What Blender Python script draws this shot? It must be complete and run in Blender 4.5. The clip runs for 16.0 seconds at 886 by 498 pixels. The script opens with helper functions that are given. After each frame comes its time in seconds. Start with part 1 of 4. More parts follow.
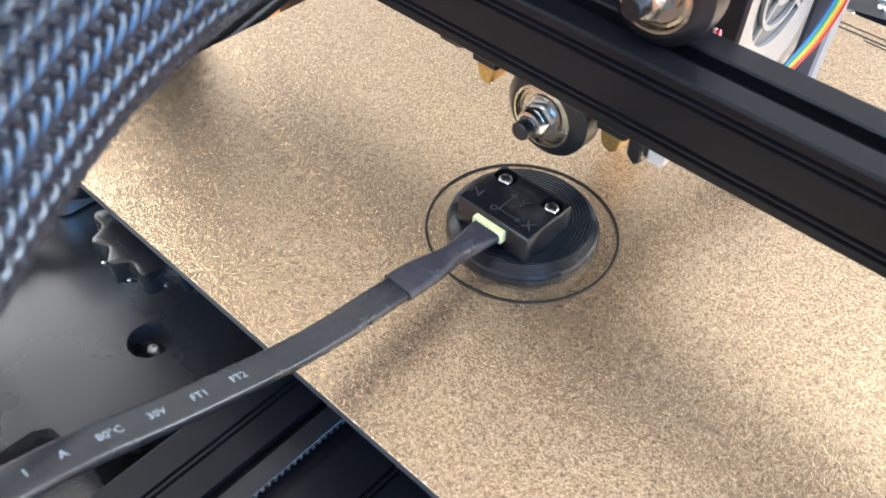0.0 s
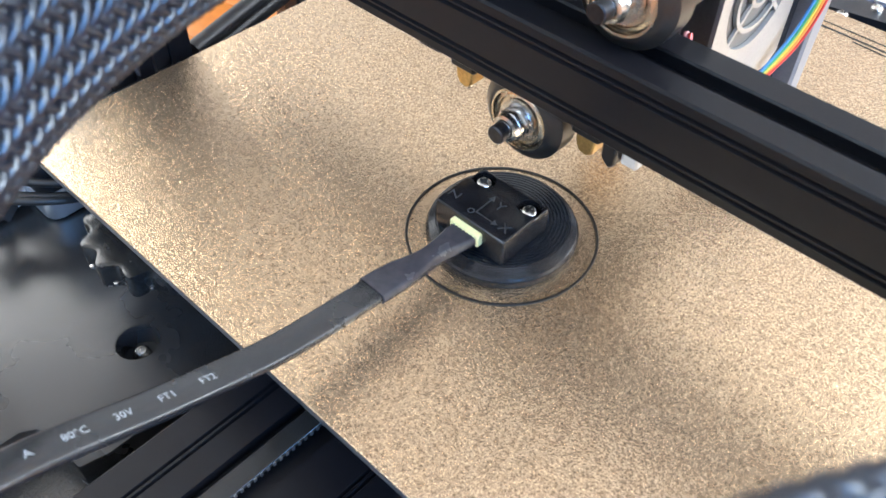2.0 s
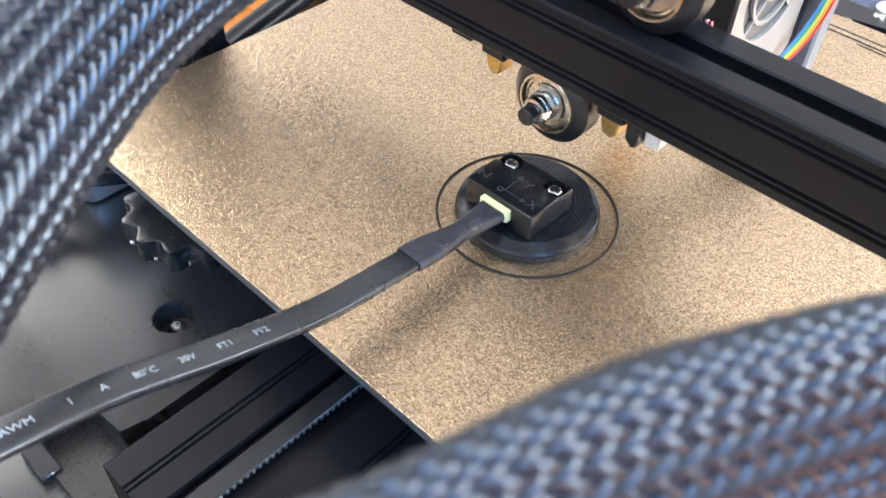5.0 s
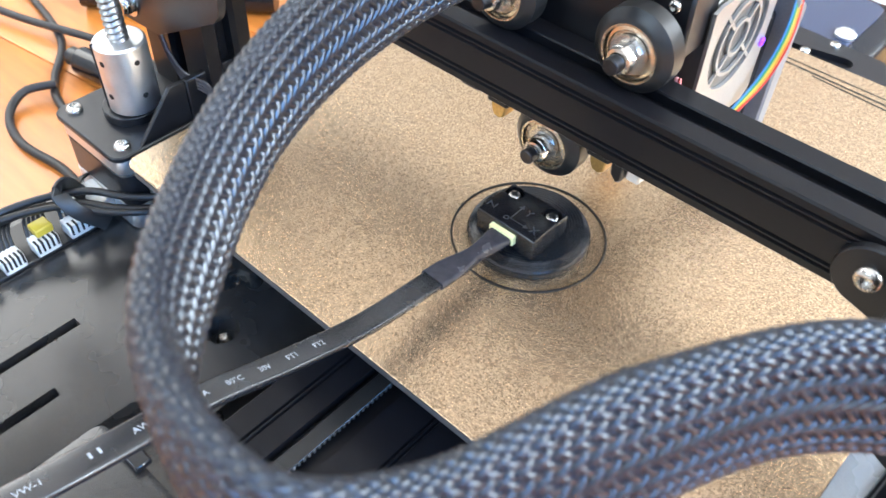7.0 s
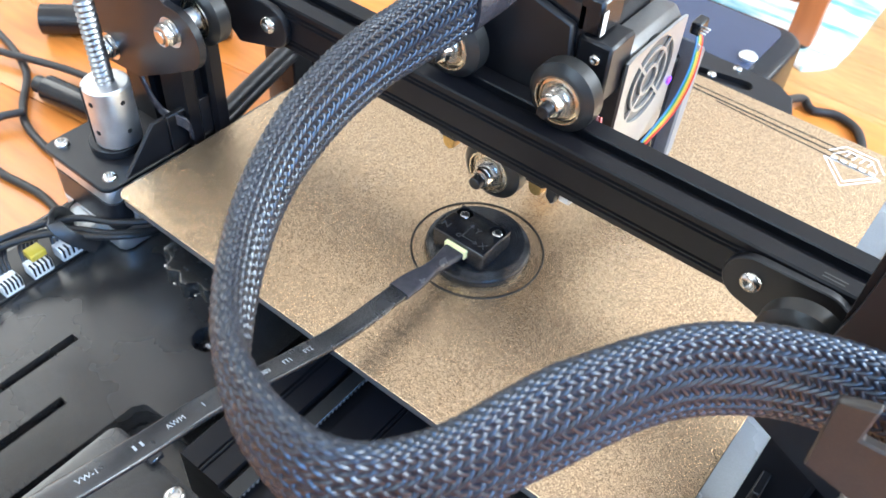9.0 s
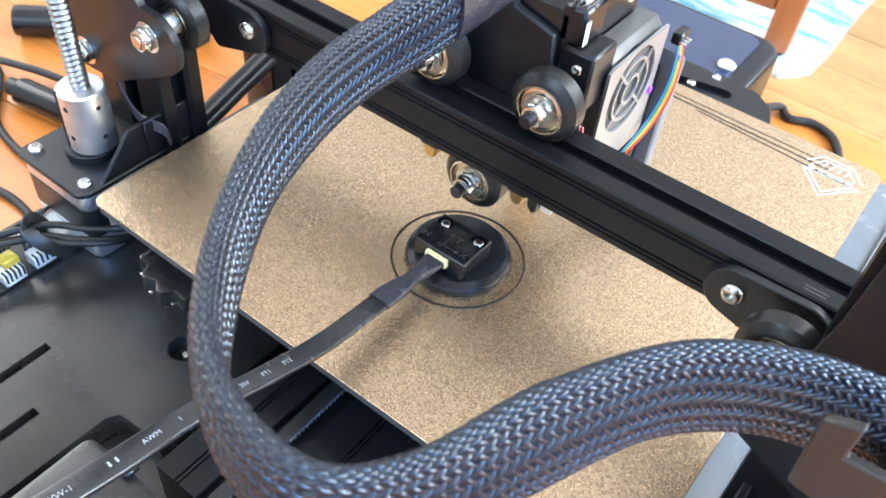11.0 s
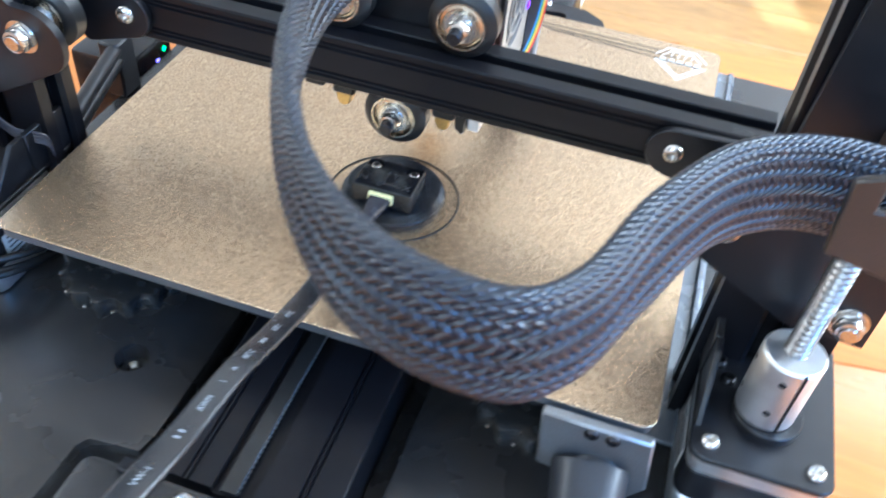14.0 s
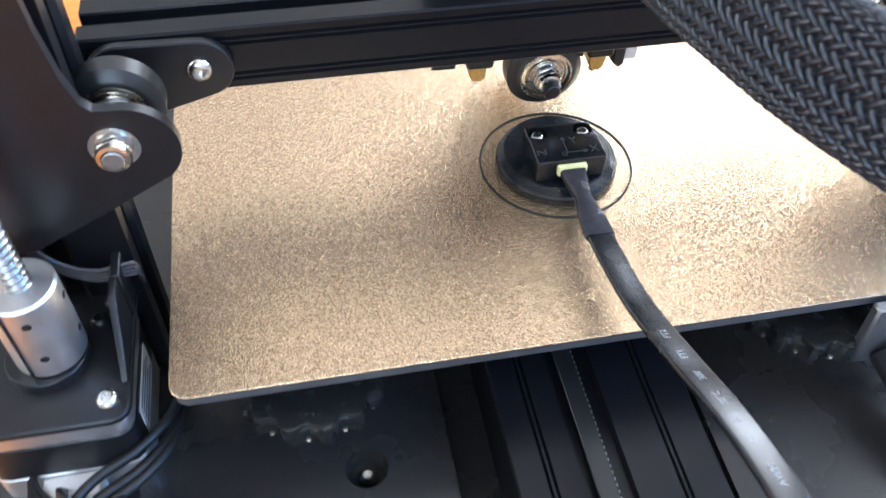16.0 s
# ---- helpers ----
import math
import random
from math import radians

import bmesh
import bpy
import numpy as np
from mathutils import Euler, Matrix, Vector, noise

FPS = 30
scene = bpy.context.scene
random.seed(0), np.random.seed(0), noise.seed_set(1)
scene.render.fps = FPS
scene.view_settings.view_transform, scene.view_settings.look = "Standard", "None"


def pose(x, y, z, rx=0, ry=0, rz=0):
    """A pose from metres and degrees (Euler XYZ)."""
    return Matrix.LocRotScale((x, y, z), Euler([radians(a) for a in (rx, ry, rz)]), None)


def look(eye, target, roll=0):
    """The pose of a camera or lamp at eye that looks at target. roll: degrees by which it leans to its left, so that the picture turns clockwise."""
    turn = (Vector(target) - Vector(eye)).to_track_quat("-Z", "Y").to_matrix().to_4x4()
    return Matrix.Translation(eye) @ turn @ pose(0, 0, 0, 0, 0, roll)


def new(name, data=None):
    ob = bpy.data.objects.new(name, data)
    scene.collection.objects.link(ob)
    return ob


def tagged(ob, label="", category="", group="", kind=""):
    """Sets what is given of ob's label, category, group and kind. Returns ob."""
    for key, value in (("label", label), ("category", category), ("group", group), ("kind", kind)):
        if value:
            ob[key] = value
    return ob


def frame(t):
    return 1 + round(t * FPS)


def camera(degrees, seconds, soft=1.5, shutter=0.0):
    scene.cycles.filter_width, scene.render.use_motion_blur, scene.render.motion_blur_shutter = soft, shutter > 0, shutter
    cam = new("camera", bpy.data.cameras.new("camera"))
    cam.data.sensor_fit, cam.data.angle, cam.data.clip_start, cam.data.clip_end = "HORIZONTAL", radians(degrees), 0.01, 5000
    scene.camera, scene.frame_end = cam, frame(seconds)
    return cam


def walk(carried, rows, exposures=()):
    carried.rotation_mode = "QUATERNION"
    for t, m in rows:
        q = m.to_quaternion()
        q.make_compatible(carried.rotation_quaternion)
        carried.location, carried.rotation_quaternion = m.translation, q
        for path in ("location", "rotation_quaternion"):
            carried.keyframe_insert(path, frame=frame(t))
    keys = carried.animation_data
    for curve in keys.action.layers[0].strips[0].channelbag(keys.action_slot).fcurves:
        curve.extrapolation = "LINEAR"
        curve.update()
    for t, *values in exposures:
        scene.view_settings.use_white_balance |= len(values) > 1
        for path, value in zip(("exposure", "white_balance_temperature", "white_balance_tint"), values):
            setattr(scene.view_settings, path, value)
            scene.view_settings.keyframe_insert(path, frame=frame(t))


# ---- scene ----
cam = camera(54.83, 16.0, shutter=0.4)
cam.data.dof.use_dof = True
cam.data.dof.focus_distance, cam.data.dof.aperture_fstop = 0.255, 32.0
PATH = [
    (0, (0.21060, -0.06184, 0.15850), (0.09911, 0.06737, -0.02419), 2.69),
    (0.5, (0.21292, -0.05933, 0.15379), (0.10083, 0.06964, -0.02870), 2.41),
    (1, (0.21611, -0.05787, 0.15695), (0.10313, 0.06946, -0.02615), 1.99),
    (1.5, (0.21708, -0.05862, 0.15690), (0.10300, 0.06824, -0.02584), 1.75),
    (2, (0.21813, -0.05618, 0.15994), (0.10286, 0.07023, -0.02236), 1.44),
    (2.5, (0.21856, -0.06072, 0.16031), (0.10337, 0.06739, -0.02084), 1.84),
    (3, (0.21953, -0.06539, 0.16158), (0.10436, 0.06356, -0.01899), 2.17),
    (3.5, (0.22185, -0.06804, 0.16078), (0.10577, 0.06138, -0.01888), 2.29),
    (4, (0.22333, -0.07037, 0.16011), (0.10677, 0.05899, -0.01928), 2.38),
    (6.3, (0.22189, -0.08201, 0.16674), (0.10378, 0.04860, -0.01073), 2.41),
    (6.5, (0.22457, -0.08461, 0.17653), (0.10701, 0.04492, -0.00207), 2.01),
    (7, (0.23164, -0.09683, 0.19467), (0.11785, 0.03483, 0.01518), 2.22),
    (7.5, (0.23845, -0.10012, 0.20401), (0.12945, 0.03628, 0.02509), 3.12),
    (8, (0.23436, -0.10963, 0.21336), (0.12983, 0.02883, 0.03334), 3.43),
    (8.5, (0.24466, -0.11578, 0.22873), (0.14325, 0.02457, 0.04841), 3.98),
    (9, (0.24226, -0.12176, 0.23025), (0.14246, 0.02077, 0.05074), 4.72),
    (9.2, (0.24126, -0.11434, 0.23163), (0.14186, 0.02343, 0.04821), 3.55),
    (11.5, (0.23939, -0.12063, 0.22912), (0.14539, 0.02969, 0.05287), 7.12),
    (12, (0.24020, -0.12043, 0.22500), (0.14720, 0.03294, 0.05084), 7.14),
    (12.5, (0.23592, -0.12254, 0.22531), (0.14897, 0.03605, 0.05272), 7.44),
    (12.8, (0.22211, -0.14187, 0.20676), (0.14489, 0.02468, 0.03706), 8.32),
    (13, (0.22037, -0.14358, 0.18938), (0.14740, 0.02383, 0.01864), 8.57),
    (13.2, (0.22206, -0.15231, 0.21051), (0.15236, 0.01926, 0.04153), 8.40),
    (13.5, (0.21341, -0.14141, 0.24674), (0.15552, 0.03182, 0.07603), 7.33),
    (13.8, (0.21681, -0.15619, 0.21782), (0.16527, 0.02002, 0.04813), 6.37),
    (14, (0.20364, -0.16531, 0.21378), (0.16037, 0.00938, 0.04026), 6.19),
    (14.2, (0.18983, -0.17350, 0.21840), (0.15021, -0.00045, 0.04237), 4.36),
    (14.5, (0.16386, -0.18629, 0.21535), (0.13791, -0.01076, 0.03924), 3.91),
    (14.8, (0.13011, -0.18239, 0.21683), (0.12507, -0.00864, 0.03714), 4.98),
    (15, (0.11462, -0.17086, 0.20810), (0.11638, 0.00289, 0.02836), 4.17),
    (15.5, (0.06692, -0.15655, 0.19600), (0.08454, 0.01490, 0.01491), 1.90),
    (16, (0.04329, -0.12583, 0.19337), (0.07887, 0.03475, 0.00509), 2.06),
]
walk(cam, [(t, look(eye, target, roll)) for t, eye, target, roll in PATH],
     exposures=[(0, 0.22, 5950, 6), (4, 0.28, 6050, 7), (7, 0.33, 6080, 6), (9, 0.28, 5950, 4), (12, 0.32, 5880, 4), (13, 0.44, 5850, 5),
                (13.5, 0.28, 6150, 6), (14, 0.16, 5450, 3), (14.5, 0.18, 5900, 7), (15, 0.46, 6050, 8), (15.5, 0.0, 6150, 11), (16, 0.06, 5850, 8)])

# ---- light ----
world = bpy.data.worlds.new("sky")
scene.world = world
world.use_nodes = True
wn = world.node_tree.nodes
sky = wn.new("ShaderNodeTexSky")
sky.sky_type, sky.sun_disc = "NISHITA", False
sky.sun_elevation, sky.sun_rotation = radians(58), radians(-22)
wn["Background"].inputs[1].default_value = 0.15
world.node_tree.links.new(sky.outputs[0], wn["Background"].inputs[0])


def window_light(name, place, target, w, h, power, color):
    data = bpy.data.lights.new(name, "AREA")
    data.shape, data.size, data.size_y, data.energy, data.color = "RECTANGLE", w, h, power, color
    ob = new(name, data)
    ob.matrix_world = look(place, target)
    return ob


window_light("window_light_north", (1.65, 2.56, 1.60), (1.65, 0.0, 1.60), 1.10, 1.35, 42, (0.98, 0.98, 1.0))
window_light("window_light_south", (-0.3, -2.36, 1.55), (-0.3, 0.0, 1.5), 1.35, 1.25, 36, (0.72, 0.86, 1.0))
window_light("window_light_east", (2.55, 0.80, 1.5), (0.0, 0.80, 1.5), 1.55, 1.35, 190, (0.90, 0.95, 1.0))
window_light("window_light_southeast", (2.55, -1.1, 1.5), (0.0, -1.1, 1.5), 1.15, 1.35, 90, (0.22, 0.48, 1.0))
# Added fill lamp for the left side; no west window is known.
window_light("fill_light_west", (-2.06, 0.0, 1.5), (0.0, 0.0, 1.45), 1.5, 1.15, 42, (1.0, 0.93, 0.84))
sun = new("sun", bpy.data.lights.new("sun", "SUN"))
sun.data.energy, sun.data.angle, sun.data.color = 4.7, radians(0.5), (1.0, 0.95, 0.86)
sun.matrix_world = look((-1.2, 3.0, 5.10), (0.0, 0.0, 0.0))


# ---- materials ----
def material(name, color, rough=0.5, metal=0.0, spot=200.0, vary=0.15, bump=0.0, grain=1500.0, spec=0.5, coat=0.0,
             rough_vary=0.1, stretch=(1, 1, 1), island=False):
    """A surface with two scales of variation in colour and roughness, and a fine relief."""
    m = bpy.data.materials.new(name)
    m.use_nodes = True
    n, l = m.node_tree.nodes, m.node_tree.links
    b = n["Principled BSDF"]
    b.inputs["Metallic"].default_value = metal
    b.inputs["Specular IOR Level"].default_value = spec
    b.inputs["Coat Weight"].default_value = coat
    tc, mp = n.new("ShaderNodeTexCoord"), n.new("ShaderNodeMapping")
    mp.inputs["Scale"].default_value = stretch
    l.new(tc.outputs["Object"], mp.inputs["Vector"])
    big, fine = n.new("ShaderNodeTexNoise"), n.new("ShaderNodeTexNoise")
    big.inputs["Scale"].default_value, big.inputs["Detail"].default_value = spot, 4
    fine.inputs["Scale"].default_value, fine.inputs["Detail"].default_value = grain, 2
    for t in (big, fine):
        l.new(mp.outputs[0], t.inputs["Vector"])
    add = n.new("ShaderNodeMath")
    add.operation = "ADD"
    l.new(big.outputs["Fac"], add.inputs[0])
    l.new(fine.outputs["Fac"], add.inputs[1])
    rng = n.new("ShaderNodeMapRange")
    rng.inputs["From Min"].default_value, rng.inputs["From Max"].default_value = 0.7, 1.3
    rng.inputs["To Min"].default_value, rng.inputs["To Max"].default_value = 1 - vary, 1 + vary
    l.new(add.outputs[0], rng.inputs["Value"])
    mix = n.new("ShaderNodeVectorMath")
    mix.operation = "SCALE"
    mix.inputs[0].default_value = color[:3]
    l.new(rng.outputs[0], mix.inputs["Scale"])
    last = mix.outputs[0]
    if island:
        info, r2, mul = n.new("ShaderNodeObjectInfo"), n.new("ShaderNodeMapRange"), n.new("ShaderNodeVectorMath")
        r2.inputs["To Min"].default_value, r2.inputs["To Max"].default_value = 0.75, 1.2
        l.new(info.outputs["Random"], r2.inputs["Value"])
        mul.operation = "SCALE"
        l.new(last, mul.inputs[0])
        l.new(r2.outputs[0], mul.inputs["Scale"])
        last = mul.outputs[0]
    l.new(last, b.inputs["Base Color"])
    rr = n.new("ShaderNodeMapRange")
    rr.inputs["To Min"].default_value, rr.inputs["To Max"].default_value = max(rough - rough_vary, 0.02), min(rough + rough_vary, 1)
    l.new(big.outputs["Fac"], rr.inputs["Value"])
    l.new(rr.outputs[0], b.inputs["Roughness"])
    if bump:
        bp = n.new("ShaderNodeBump")
        bp.inputs["Strength"].default_value, bp.inputs["Distance"].default_value = 1.0, bump
        l.new(fine.outputs["Fac"], bp.inputs["Height"])
        l.new(bp.outputs[0], b.inputs["Normal"])
    return m


def plain(name, color, rough=0.5, metal=0.0, glow=0.0):
    m = bpy.data.materials.new(name)
    m.use_nodes = True
    b = m.node_tree.nodes["Principled BSDF"]
    b.inputs["Base Color"].default_value = (*color, 1)
    b.inputs["Roughness"].default_value, b.inputs["Metallic"].default_value = rough, metal
    if glow:
        b.inputs["Emission Color"].default_value, b.inputs["Emission Strength"].default_value = (*color, 1), glow
    return m


def textured_sheet():
    """Gold powder-coated steel: fine bright and dark grains over a worn, blotchy metal sheen."""
    m = bpy.data.materials.new("gold_pei_texture")
    m.use_nodes = True
    n, l = m.node_tree.nodes, m.node_tree.links
    b = n["Principled BSDF"]
    b.inputs["Metallic"].default_value = 0.9
    tc = n.new("ShaderNodeTexCoord")
    grain, cells, blot = n.new("ShaderNodeTexNoise"), n.new("ShaderNodeTexVoronoi"), n.new("ShaderNodeTexNoise")
    grain.inputs["Scale"].default_value, grain.inputs["Detail"].default_value, grain.inputs["Roughness"].default_value = 2700, 2, 0.6
    cells.inputs["Scale"].default_value = 2400
    blot.inputs["Scale"].default_value, blot.inputs["Detail"].default_value = 28, 5
    for t in (grain, cells, blot):
        l.new(tc.outputs["Object"], t.inputs["Vector"])
    ramp = n.new("ShaderNodeValToRGB")
    ramp.color_ramp.elements[0].position, ramp.color_ramp.elements[0].color = 0.29, (0.26, 0.185, 0.115, 1)
    ramp.color_ramp.elements[1].position, ramp.color_ramp.elements[1].color = 0.73, (0.94, 0.71, 0.46, 1)
    mid = ramp.color_ramp.elements.new(0.5)
    mid.color = (0.59, 0.43, 0.28, 1)
    blend = n.new("ShaderNodeMix")
    blend.inputs[0].default_value = 0.45
    l.new(grain.outputs["Fac"], blend.inputs[2])
    l.new(cells.outputs["Color"], blend.inputs[3])
    l.new(blend.outputs[0], ramp.inputs["Fac"])
    l.new(ramp.outputs["Color"], b.inputs["Base Color"])
    add = n.new("ShaderNodeMath")
    add.operation = "MULTIPLY_ADD"
    add.inputs[1].default_value, add.inputs[2].default_value = 0.14, 0.15
    l.new(blot.outputs["Fac"], add.inputs[0])
    l.new(add.outputs[0], b.inputs["Roughness"])
    mix = n.new("ShaderNodeMath")
    mix.operation = "MULTIPLY_ADD"
    mix.inputs[1].default_value = -0.45
    l.new(cells.outputs["Distance"], mix.inputs[0])
    l.new(grain.outputs["Fac"], mix.inputs[2])
    bp = n.new("ShaderNodeBump")
    bp.inputs["Strength"].default_value, bp.inputs["Distance"].default_value = 1.0, 0.0001
    l.new(mix.outputs[0], bp.inputs["Height"])
    l.new(bp.outputs[0], b.inputs["Normal"])
    return m


PEI = textured_sheet()
BLACK_PAINT = material("black_powder_coat", (0.011, 0.011, 0.013), 0.33, spot=90, vary=0.25, spec=0.4, bump=0.00003, grain=3500)
BLACK_ALU = material("black_anodised_aluminium", (0.007, 0.007, 0.009), 0.33, spot=50, vary=0.2, spec=0.24, bump=0.00001, grain=4000, stretch=(0.1, 1, 1))
BLACK_PLASTIC = material("black_plastic", (0.008, 0.008, 0.010), 0.22, spot=120, vary=0.2, bump=0.00002, grain=2500)
HOUSING = material("base_housing_plastic", (0.020, 0.019, 0.019), 0.27, spot=25, vary=0.2, spec=0.6, rough_vary=0.03, bump=0.000012, grain=3000)
PRINTED = material("black_printed_plastic", (0.006, 0.008, 0.012), 0.2, spot=150, vary=0.2, bump=0.00005, grain=2500, stretch=(0.3, 0.3, 3))
RUBBER = material("black_tyre", (0.014, 0.014, 0.014), 0.33, spot=150, vary=0.2)
SCREW_STEEL = material("threaded_rod_steel", (0.34, 0.33, 0.32), 0.36, 1.0, spot=400, vary=0.15)
STEEL = material("bright_steel", (0.62, 0.60, 0.57), 0.22, 1.0, spot=400, vary=0.12)
BEARING = material("bearing_steel", (0.66, 0.58, 0.46), 0.25, 1.0, spot=300, vary=0.12)
DARK_STEEL = material("dark_bolt_steel", (0.05, 0.05, 0.055), 0.35, 0.9, spot=300, vary=0.2)
ALU = material("satin_aluminium", (0.78, 0.79, 0.80), 0.45, 1.0, spot=200, vary=0.08, bump=0.000008, grain=3000)
GREY_ALU = material("grey_cast_metal", (0.27, 0.275, 0.285), 0.4, 0.8, spot=150, vary=0.12)
BRASS = material("brass", (0.55, 0.36, 0.13), 0.32, 0.9, spot=300, vary=0.2)
YELLOW = material("pale_yellow_connector", (0.78, 0.74, 0.38), 0.5, spot=300, vary=0.08)
WHITE_PLASTIC = material("white_connector_plastic", (0.72, 0.71, 0.68), 0.45, spot=200, vary=0.08)
WHITE_INK = plain("white_print", (0.34, 0.36, 0.38), 0.6)
GREY_MARK = plain("grey_print_and_glint", (0.035, 0.036, 0.039), 0.4)
LINE = material("dark_filament_line", (0.010, 0.009, 0.008), 0.45, spot=500, vary=0.3)
SHRINK = material("black_heat_shrink", (0.040, 0.038, 0.045), 0.25, spot=120, vary=0.2, bump=0.0001, grain=400)
FLAT = material("black_flat_cable", (0.012, 0.013, 0.016), 0.25, spot=100, vary=0.2, spec=1.0, bump=0.00002, grain=1500)
# Navy base and cool specular tint put the blue sky sheen into the colour.
NYLON = material("black_nylon_braid", (0.003, 0.006, 0.014), 0.32, spot=100, vary=0.25, spec=0.85)
NYLON.node_tree.nodes["Principled BSDF"].inputs["Specular Tint"].default_value = (0.90, 0.95, 1.0, 1)
DUCT = material("grey_duct_plastic", (0.15, 0.15, 0.16), 0.4, spot=120, vary=0.12)
KNOB = material("black_knob_plastic", (0.015, 0.015, 0.015), 0.25, spot=200, vary=0.25, spec=0.6)
CORE = plain("sleeve_core", (0.008, 0.008, 0.009), 0.7)
TRIM = material("light_grey_trim", (0.20, 0.215, 0.235), 0.26, 0.3, spot=60, vary=0.08)
BOOT = material("grey_boot_plastic", (0.022, 0.023, 0.027), 0.4, spot=120, vary=0.12)
SHROUD = material("silver_fan_shroud", (0.36, 0.36, 0.355), 0.38, 0.6, spot=150, vary=0.08)
SHROUD_TOP = material("grey_fan_housing", (0.13, 0.125, 0.12), 0.4, 0.4, spot=150, vary=0.1)
WIRES = {c: plain("wire_" + c, v, 0.4) for c, v in dict(red=(0.40, 0.02, 0.015), orange=(0.62, 0.2, 0.03), yellow=(0.5, 0.38, 0.04),
         green=(0.04, 0.22, 0.09), blue=(0.04, 0.16, 0.34), black=(0.012, 0.012, 0.013), pink=(0.6, 0.25, 0.25)).items()}
TABLEWOOD = material("orange_lacquered_wood", (0.56, 0.19, 0.036), 0.3, spot=5, vary=0.16, bump=0.0001, grain=40, stretch=(0.6, 5, 1), island=True)
FLOORWOOD = material("oiled_pine_floor", (0.52, 0.29, 0.105), 0.34, spot=6, vary=0.25, bump=0.0002, grain=60, stretch=(0.5, 4, 1), island=True)
CHAIRWOOD = material("red_brown_wood", (0.34, 0.12, 0.04), 0.4, spot=8, vary=0.2, bump=0.0001, grain=60, stretch=(1, 1, 0.15))
WALLPAINT = material("white_wall_paint", (0.60, 0.58, 0.55), 0.85, spot=2, vary=0.05)
CEILPAINT = material("white_ceiling", (0.68, 0.67, 0.65), 0.9, spot=2, vary=0.04)
RUBBER_CABLE = material("black_cable_rubber", (0.022, 0.02, 0.02), 0.5, spot=60, vary=0.2)
SCREEN = plain("dark_blue_screen_glass", (0.03, 0.04, 0.08), 0.12)


# ---- makers ----
def thing(name, place, label="", category="", group="", kind=""):
    ob = new(name)
    ob.empty_display_size = 0.01
    ob.location = place
    return tagged(ob, label, category, group, kind)


def finish(name, bm, mat, smooth=True):
    bmesh.ops.recalc_face_normals(bm, faces=bm.faces)
    me = bpy.data.meshes.new(name)
    bm.to_mesh(me)
    bm.free()
    me.materials.append(mat)
    if smooth:
        me.polygons.foreach_set("use_smooth", [True] * len(me.polygons))
        me.set_sharp_from_angle(angle=radians(38))
    return me


def part(name, bm, mat, parent, label="", kind="", smooth=True):
    """Links a bmesh, built in world places, as one mesh under a thing or a part."""
    root = parent
    while root.parent:
        root = root.parent
    bmesh.ops.translate(bm, verts=bm.verts, vec=-root.location)
    ob = new(name, finish(name, bm, mat, smooth))
    ob.parent = parent
    return tagged(ob, label, kind=kind)


def solid(name, bm, mat, label="", category="", group="", kind=""):
    """One mesh that is a thing of its own."""
    return tagged(new(name, finish(name, bm, mat)), label, category, group, kind)


def at_axis(axis, u, v, a):
    return {"x": (a, u, v), "y": (u, a, v), "z": (u, v, a)}[axis]


def bevelled(bm, size, seg=1, angle=40):
    if size:
        edges = [e for e in bm.edges if len(e.link_faces) == 2 and e.calc_face_angle(0) > radians(angle)]
        bmesh.ops.bevel(bm, geom=edges, offset=size, segments=seg, affect="EDGES", profile=0.6, clamp_overlap=True)
    return bm


def prism(poly, axis, a0, a1, bev=0.0, seg=1):
    bm = bmesh.new()
    lo = [bm.verts.new(at_axis(axis, u, v, a0)) for u, v in poly]
    hi = [bm.verts.new(at_axis(axis, u, v, a1)) for u, v in poly]
    n = len(poly)
    bm.faces.new(lo)
    bm.faces.new(hi)
    for i in range(n):
        bm.faces.new((lo[i], lo[(i + 1) % n], hi[(i + 1) % n], hi[i]))
    bmesh.ops.recalc_face_normals(bm, faces=bm.faces)
    return bevelled(bm, bev, seg)


def box(x0, x1, y0, y1, z0, z1, bev=0.0005, seg=1):
    return prism([(x0, y0), (x1, y0), (x1, y1), (x0, y1)], "z", z0, z1, bev, seg)


def rrect(x0, x1, y0, y1, r, seg=5):
    out = []
    for cx, cy, a in ((x1 - r, y0 + r, -90), (x1 - r, y1 - r, 0), (x0 + r, y1 - r, 90), (x0 + r, y0 + r, 180)):
        out += [(cx + r * math.cos(radians(a + 90 * i / seg)), cy + r * math.sin(radians(a + 90 * i / seg))) for i in range(seg + 1)]
    return out


def ngon(cx, cy, r, n, turn=0.0):
    return [(cx + r * math.cos(2 * math.pi * i / n + turn), cy + r * math.sin(2 * math.pi * i / n + turn)) for i in range(n)]


def hull_of_circles(circles, seg=14):
    """The outline round some circles (x, y, r), as a convex plate."""
    pts = [p for x, y, r in circles for p in ngon(x, y, r, seg * 2)]
    pts = sorted(set((round(a, 6), round(b, 6)) for a, b in pts))

    def half(some):
        h = []
        for p in some:
            while len(h) > 1 and (h[-1][0] - h[-2][0]) * (p[1] - h[-2][1]) - (h[-1][1] - h[-2][1]) * (p[0] - h[-2][0]) <= 0:
                h.pop()
            h.append(p)
        return h[:-1]
    return half(pts) + half(pts[::-1])


